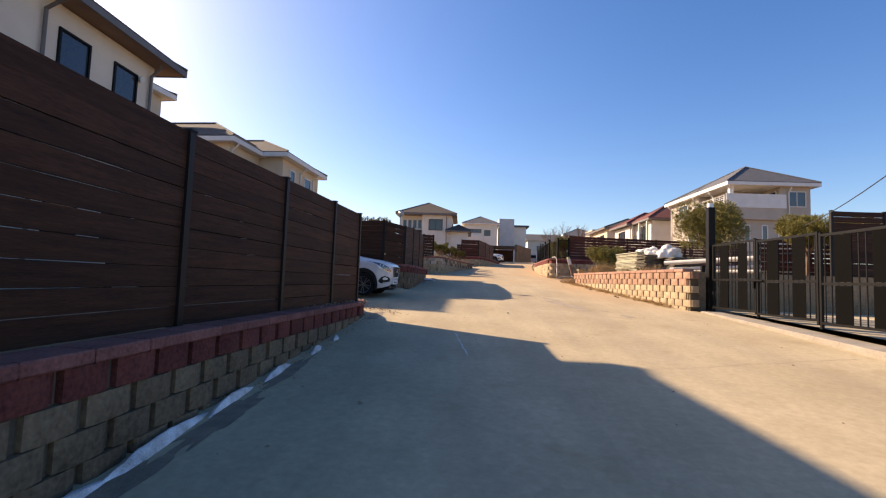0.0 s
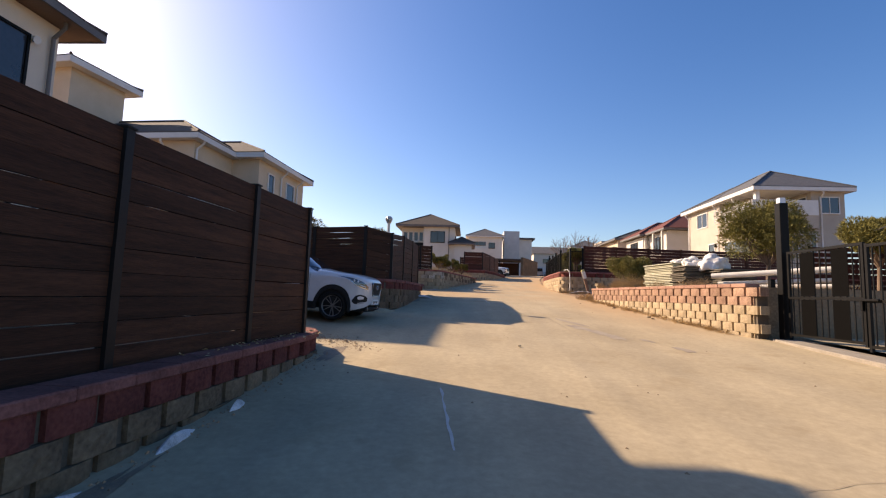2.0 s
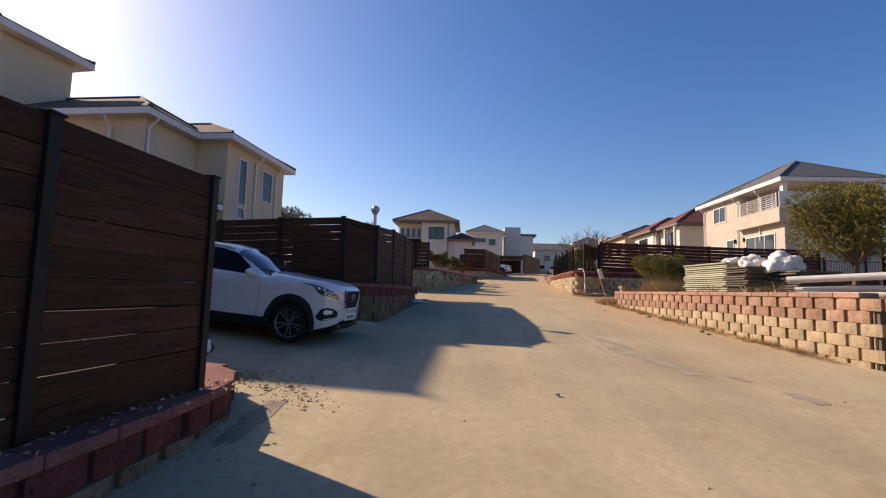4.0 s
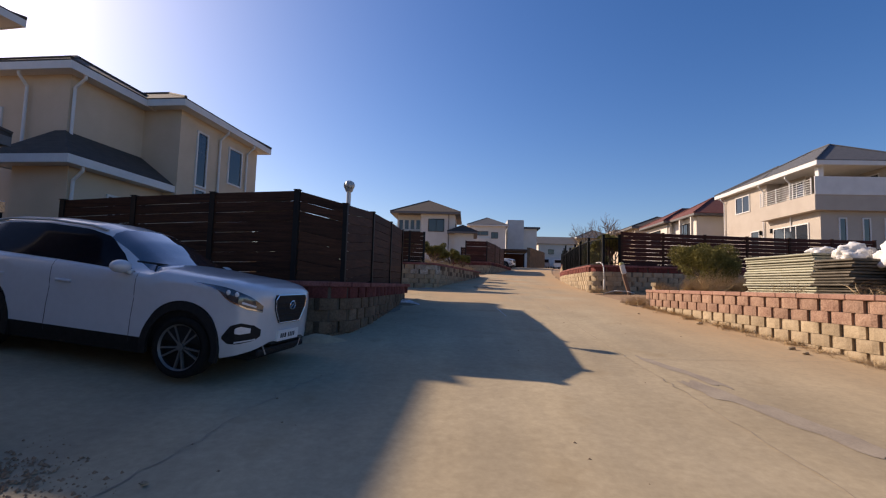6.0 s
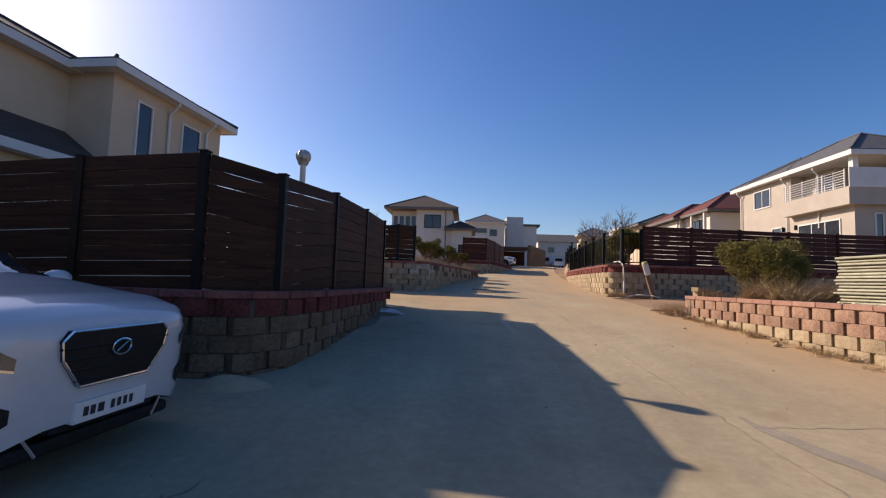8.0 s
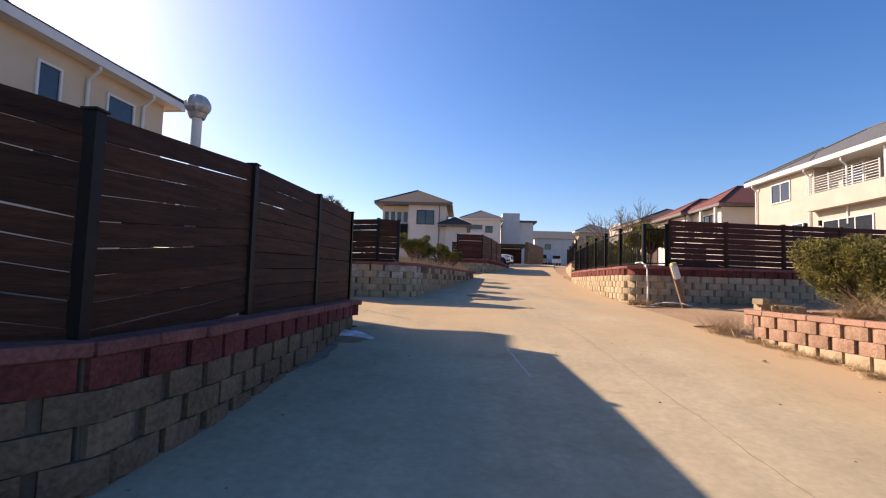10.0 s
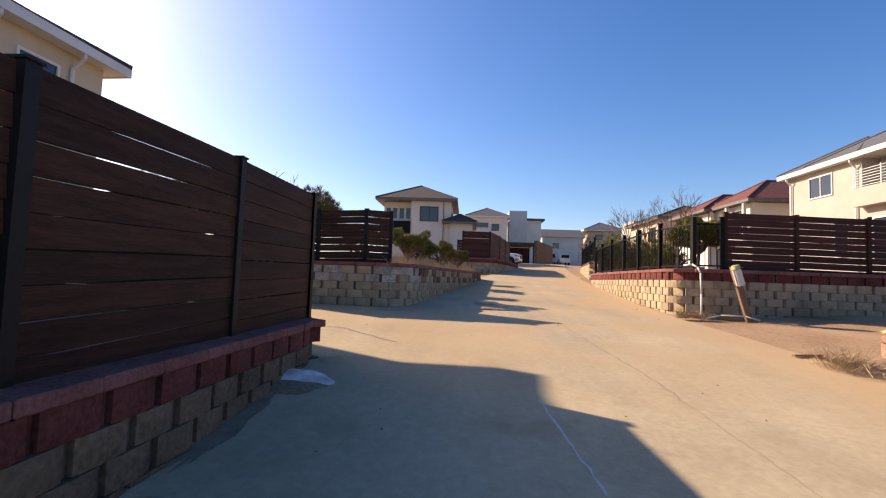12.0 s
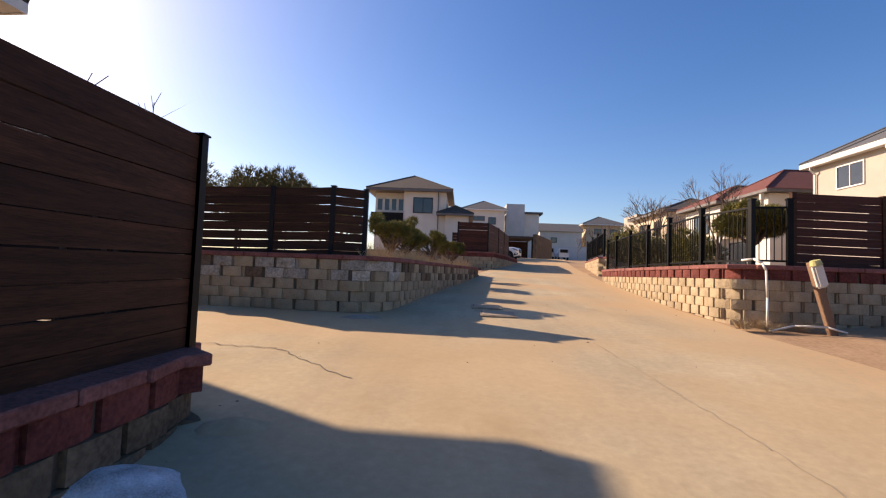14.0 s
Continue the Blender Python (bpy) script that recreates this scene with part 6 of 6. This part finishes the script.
for i, (x, y, w, d, s) in enumerate(((2.67, 16.0, 0.22, 1.7, 3), (2.64, 14.95, 0.3, 1.0, 4), (2.98, 13.95, 0.32, 1.3, 6), (3.9, 12.4, 0.25, 0.5, 8), (3.6, 13.3, 0.15, 0.4, 9))):
    me = bpy.data.meshes.new("stain")
    vs, n = [], 40
    for k in range(n):
        a = k * math.tau / n
        q = 1 + 0.55 * noise.noise((math.cos(a) * 2 + s * 7, math.sin(a) * 2, 0))
        X, Y = x + w / 2 * q * math.cos(a) - 0.15 * d * math.sin(a), y + d / 2 * q * math.sin(a)
        vs.append((X, Y, rise(Y) + 0.008 * noise.noise((X * 0.5, Y * 0.5, 0)) + 0.004))
    me.from_pydata(vs, [], [list(range(n))])
    me.materials.append(material("damp_stain", (0.24, 0.195, 0.145), (0.36, 0.30, 0.22), 3, 0.9, 0.1))
    tagged(new("stain", me), "dark irregular stain on the concrete", "stain", kind="structure")
damp = material("damp_concrete", (0.13, 0.103, 0.072), (0.27, 0.215, 0.145), 5, 0.75, 0.2)
for i, (x, y, w, d, sd) in enumerate(((-2.3, 3.2, 0.26, 1.7, 2), (-2.26, 4.7, 0.24, 1.4, 5), (-2.27, 6.2, 0.18, 1.5, 7), (-2.15, 10.9, 0.25, 1.2, 9), (-2.0, 21.7, 0.2, 1.6, 13))):
    vs, n = [], 56
    for k in range(n):
        a = k * math.tau / n
        q = 1 + 0.5 * noise.noise((math.cos(a) * 2 + sd * 7, math.sin(a) * 2, 0)) + 0.22 * noise.noise((math.cos(a) * 7 + sd, math.sin(a) * 7, 3))
        X, Y = x + w / 2 * q * math.cos(a), y + d / 2 * q * math.sin(a)
        vs.append((X, Y, rise(Y) + 0.008 * noise.noise((X * 0.5, Y * 0.5, 0)) + 0.0045))
    me = bpy.data.meshes.new("stain")
    me.from_pydata(vs, [], [list(range(n))])
    me.materials.append(damp)
    tagged(new("stain", me), "dark damp stain along the wall foot", "stain", kind="structure")
# small stones and litter on the lane
rnd = random.Random(12)
vs, fs = [], []
for i in range(130):
    y = rnd.uniform(2, 34)
    x = rnd.uniform(interp(y, LEFT_EDGE) + 0.1, interp(y, RIGHT_EDGE) - 0.1)
    if rnd.random() < 0.4:
        x = interp(y, LEFT_EDGE) + abs(rnd.gauss(0, 0.25)) + 0.15
    r = rnd.uniform(0.006, 0.02)
    b = len(vs)
    z = rise(y) + 0.008 * noise.noise((x * 0.5, y * 0.5, 0))
    vs += [(x - r, y - r * 0.5, z), (x + r, y - r, z), (x + r * 0.6, y + r, z), (x - r * 0.7, y + r * 0.8, z), (x, y, z + r * 0.8)]
    fs += [(b, b + 1, b + 4), (b + 1, b + 2, b + 4), (b + 2, b + 3, b + 4), (b + 3, b, b + 4)]
me = bpy.data.meshes.new("pebbles")
me.from_pydata(vs, [], fs)
me.materials.append(SOIL)
tagged(new("pebbles", me), "scattered small stones and grit on the lane", "gravel", kind="stuff")
for i, (x, y, s) in enumerate(((5.2, 20.6, 0.07), (5.35, 17.8, 0.06), (5.3, 17.4, 0.05), (0.9, 12.1, 0.03), (-1.2, 5.2, 0.02), (4.4, 22.2, 0.03))):
    sack(x, y, rise(y) + 0.01, s * 2, s * 1.4, s, BLOCK_TAN, "pale broken stone on the lane", 50 + i)["category"] = "stone"
for i, (x, y, a) in enumerate(((5.2, 25.4, 0.3),)):
    bm = bmesh.new()
    box(bm, -0.28, 0.28, -0.03, 0.03, 0, 0.03, Matrix.Translation((x, y, rise(y) + 0.006)) @ Matrix.Rotation(a, 4, "Z"))
    bevelled(bm, 0.005)
    tagged(new("stick", mesh("stick", bm, OLDWOOD)), "broken stick of wood on the ground", "stick", "sticks on the ground")

# dark gate closing the driveway behind the car
dg = thing("driveway_gate", (-8.9, 13.4, 1.0), "dark slatted driveway gate with a white notice", "gate")
for i in range(3):
    bm = bmesh.new()
    box(bm, -0.05, 0.05, i * 2.1 - 0.05, i * 2.1 + 0.05, -0.4, 1.75)
    part("post", bm, BLACK, dg)
for i in range(8):
    bm = bmesh.new()
    box(bm, -0.02, 0.02, 0.05, 4.15, 0.02 + i * 0.2, 0.19 + i * 0.2)
    part("slat", bm, WOOD, dg)
bm = bmesh.new()
box(bm, 0.021, 0.03, 2.9, 3.6, 0.95, 1.4)
sg = part("notice", bm, PLATE, dg, "white notice board")
for i in range(4):
    bm = bmesh.new()
    box(bm, 0.03, 0.033, 2.98, 3.52, 1.02 + i * 0.09, 1.05 + i * 0.09)
    part("dark_bar", bm, INK, sg)

bm = bmesh.new()
box(bm, -0.07, 0.07, 4.13, 4.27, 1.75, 1.98)
bevelled(bm, 0.012)
part("post_lamp", bm, LAMP, dg, "small dark lantern on the gate post")
# small roofed gatehouse beside the driveway
gx, gy, gz = -9.97, 18.72, 4.58
gh = thing("gatehouse", (gx - 3.6, gy - 3.9, rise(gy) - 0.3), "dark timber gatehouse with a brown shingle roof", "gatehouse")
top = gz - rise(gy) + 0.3
wall_box(gh, 0, 3.0, 0, 3.3, 0, top - 0.2, WOOD)
hip_roof(gh, 0, 3.0, 0, 3.3, top, 1.1, SHINGLE_BR, DARKTRIM, 0.6, 0.2, SOFFIT)
downspout(gh, 3.06, 3.1, 0, top - 0.1, DARKTRIM, 0.45)

# ---- far gardens along the lane ----
retaining_wall("wall_far_garden", [(-1.5, 46.0), (1.6, 46.3), (2.6, 49.5), (4.2, 57.0)], rise(47) + 0.9, ["red", "tan"], "low far wall of red and tan blocks", seed=7)
terrace([(-9, 46.4), (1.3, 46.6), (2.2, 49.5), (3.8, 57), (-9, 57)], rise(47) + 0.82, "far garden soil behind a low wall")
zf = rise(47) + 0.82
slat_fence([(-0.4, 46.7, zf, zf + 1.75), (1.3, 46.8, zf, zf + 1.75), (2.1, 49.6, zf, zf + 1.75), (2.7, 52.4, zf, zf + 1.75), (3.3, 55.2, zf, zf + 1.75)], 8, 0.012, WOOD_RED, "reddish-brown fence around a far garden", 21)
retaining_wall("wall_far_garden", [(10.6, 60.0), (8.3, 52.5), (6.75, 44.2), (7.2, 43.6), (9.5, 43.7)], rise(47) + 0.75, ["tan", "tan"], "low far wall of tan blocks", seed=8)
terrace([(13, 60), (10.9, 60), (8.6, 52.5), (7.1, 44.4), (7.4, 43.9), (13, 44)], rise(47) + 0.7, "far garden soil behind a low wall")
# carport and dark shed beyond
cp = thing("carport", (1.5, 80.0, rise(80) - 0.2), "dark carport with a low flat roof", "carport")
bm = bmesh.new()
box(bm, 0, 7.5, 0, 5, 2.7, 3.0)
part("roof", bm, SHINGLE_BR, cp)
for x, y in ((0.2, 0.2), (3.7, 0.2), (7.3, 0.2), (0.2, 4.8), (7.3, 4.8)):
    bm = bmesh.new()
    box(bm, x - 0.08, x + 0.08, y - 0.08, y + 0.08, 0, 2.7)
    part("post", bm, BLACK, cp)
bm = bmesh.new()
box(bm, 0.3, 7.2, 4.6, 4.75, 0, 2.6)
part("back_wall", bm, WOOD, cp)
bm = bmesh.new()
box(bm, 0, 9.5, 0, 0.4, 0, 2.8, Matrix.Translation((8.2, 73.0, rise(72))) @ Matrix.Rotation(1.2, 4, "Z"))
tagged(new("wall_far_lot", mesh("wall_far_lot", bm, BLOCK_GREY)), "tall grey-brown wall along the far lane", "wall", kind="structure")
slat_fence([(-1.0, 60.3, rise(60), rise(60) + 2.3), (1.2, 60.3, rise(60), rise(60) + 2.3), (3.0, 60.6, rise(60), rise(60) + 2.3)], 9, 0.012, WOOD, "dark fence beside a far driveway", 23)

# broken ground and leaves at the rounded wall end
rnd = random.Random(77)
vs, fs = [], []
for i in range(1100):
    f = rnd.random()
    x = -3.3 + 1.55 * f + rnd.gauss(0, 0.16)
    y = 12.55 - 1.15 * f ** 1.6 + rnd.gauss(0, 0.17)
    if i % 3 == 0:
        y = rnd.uniform(5.5, 11.2)
        x = interp(y, [(3, -2.52), (10.4, -2.34), (11.2, -2.42)]) + abs(rnd.gauss(0, 0.10)) + 0.02
    r = 0.005 + 0.017 * rnd.random() ** 3
    z = rise(y) + 0.10 * max(0, -3.4 - x) + 0.008 * noise.noise((x * 0.5, y * 0.5, 0))
    k = len(vs)
    vs += [(x + r * rnd.uniform(0.7, 1.3) * math.cos(q * 1.2566), y + r * rnd.uniform(0.7, 1.3) * math.sin(q * 1.2566), z - 0.002) for q in range(5)] + [(x + rnd.uniform(-0.3, 0.3) * r, y, z + r * rnd.uniform(0.5, 1.1))]
    fs += [(k + q, k + (q + 1) % 5, k + 5) for q in range(5)]
me = bpy.data.meshes.new("rubble")
me.from_pydata(vs, [], fs)
me.materials.append(DIRT)
tagged(new("rubble", me), "broken dirt and crumbs at the rounded wall corner", "dirt", kind="stuff")
for i in range(6):
    a, d = rnd.random() * 6.28, rnd.random() * 0.6
    x, y, s = -2.1 + d * math.cos(a), 11.9 + d * math.sin(a), rnd.uniform(0.015, 0.04)
    sack(x, y, rise(y) + 0.015, s * 2, s * 1.5, s, BLOCK_TAN, "pale broken stone by the wall corner", 300 + i)["category"] = "stone"
vs, fs = [], []
for i in range(420):
    y = 7.6 + 3.4 * rnd.random() ** 0.7
    p = Vector((-2.66 + 0.05 * (y - 7.6) + rnd.gauss(0, 0.09), y, 0.588 + rnd.random() * 0.012 + (0.03 if rnd.random() < 0.25 else 0)))
    a = Vector((rnd.gauss(0, 1), rnd.gauss(0, 1), rnd.gauss(0, 0.18))).normalized() * rnd.uniform(0.018, 0.035)
    c = a.cross(Vector((rnd.gauss(0, 0.4), rnd.gauss(0, 0.4), 1))).normalized() * a.length * 0.5
    k = len(vs)
    vs += [p - a, p + c + Vector((0, 0, 0.01)), p + a, p - c]
    fs.append((k, k + 1, k + 2, k + 3))
me = bpy.data.meshes.new("dry_leaves")
me.from_pydata(vs, [], fs)
me.materials.append(GRASS)
tagged(new("dry_leaves", me), "curled dry leaves littering the wall top", "leaves", kind="stuff")
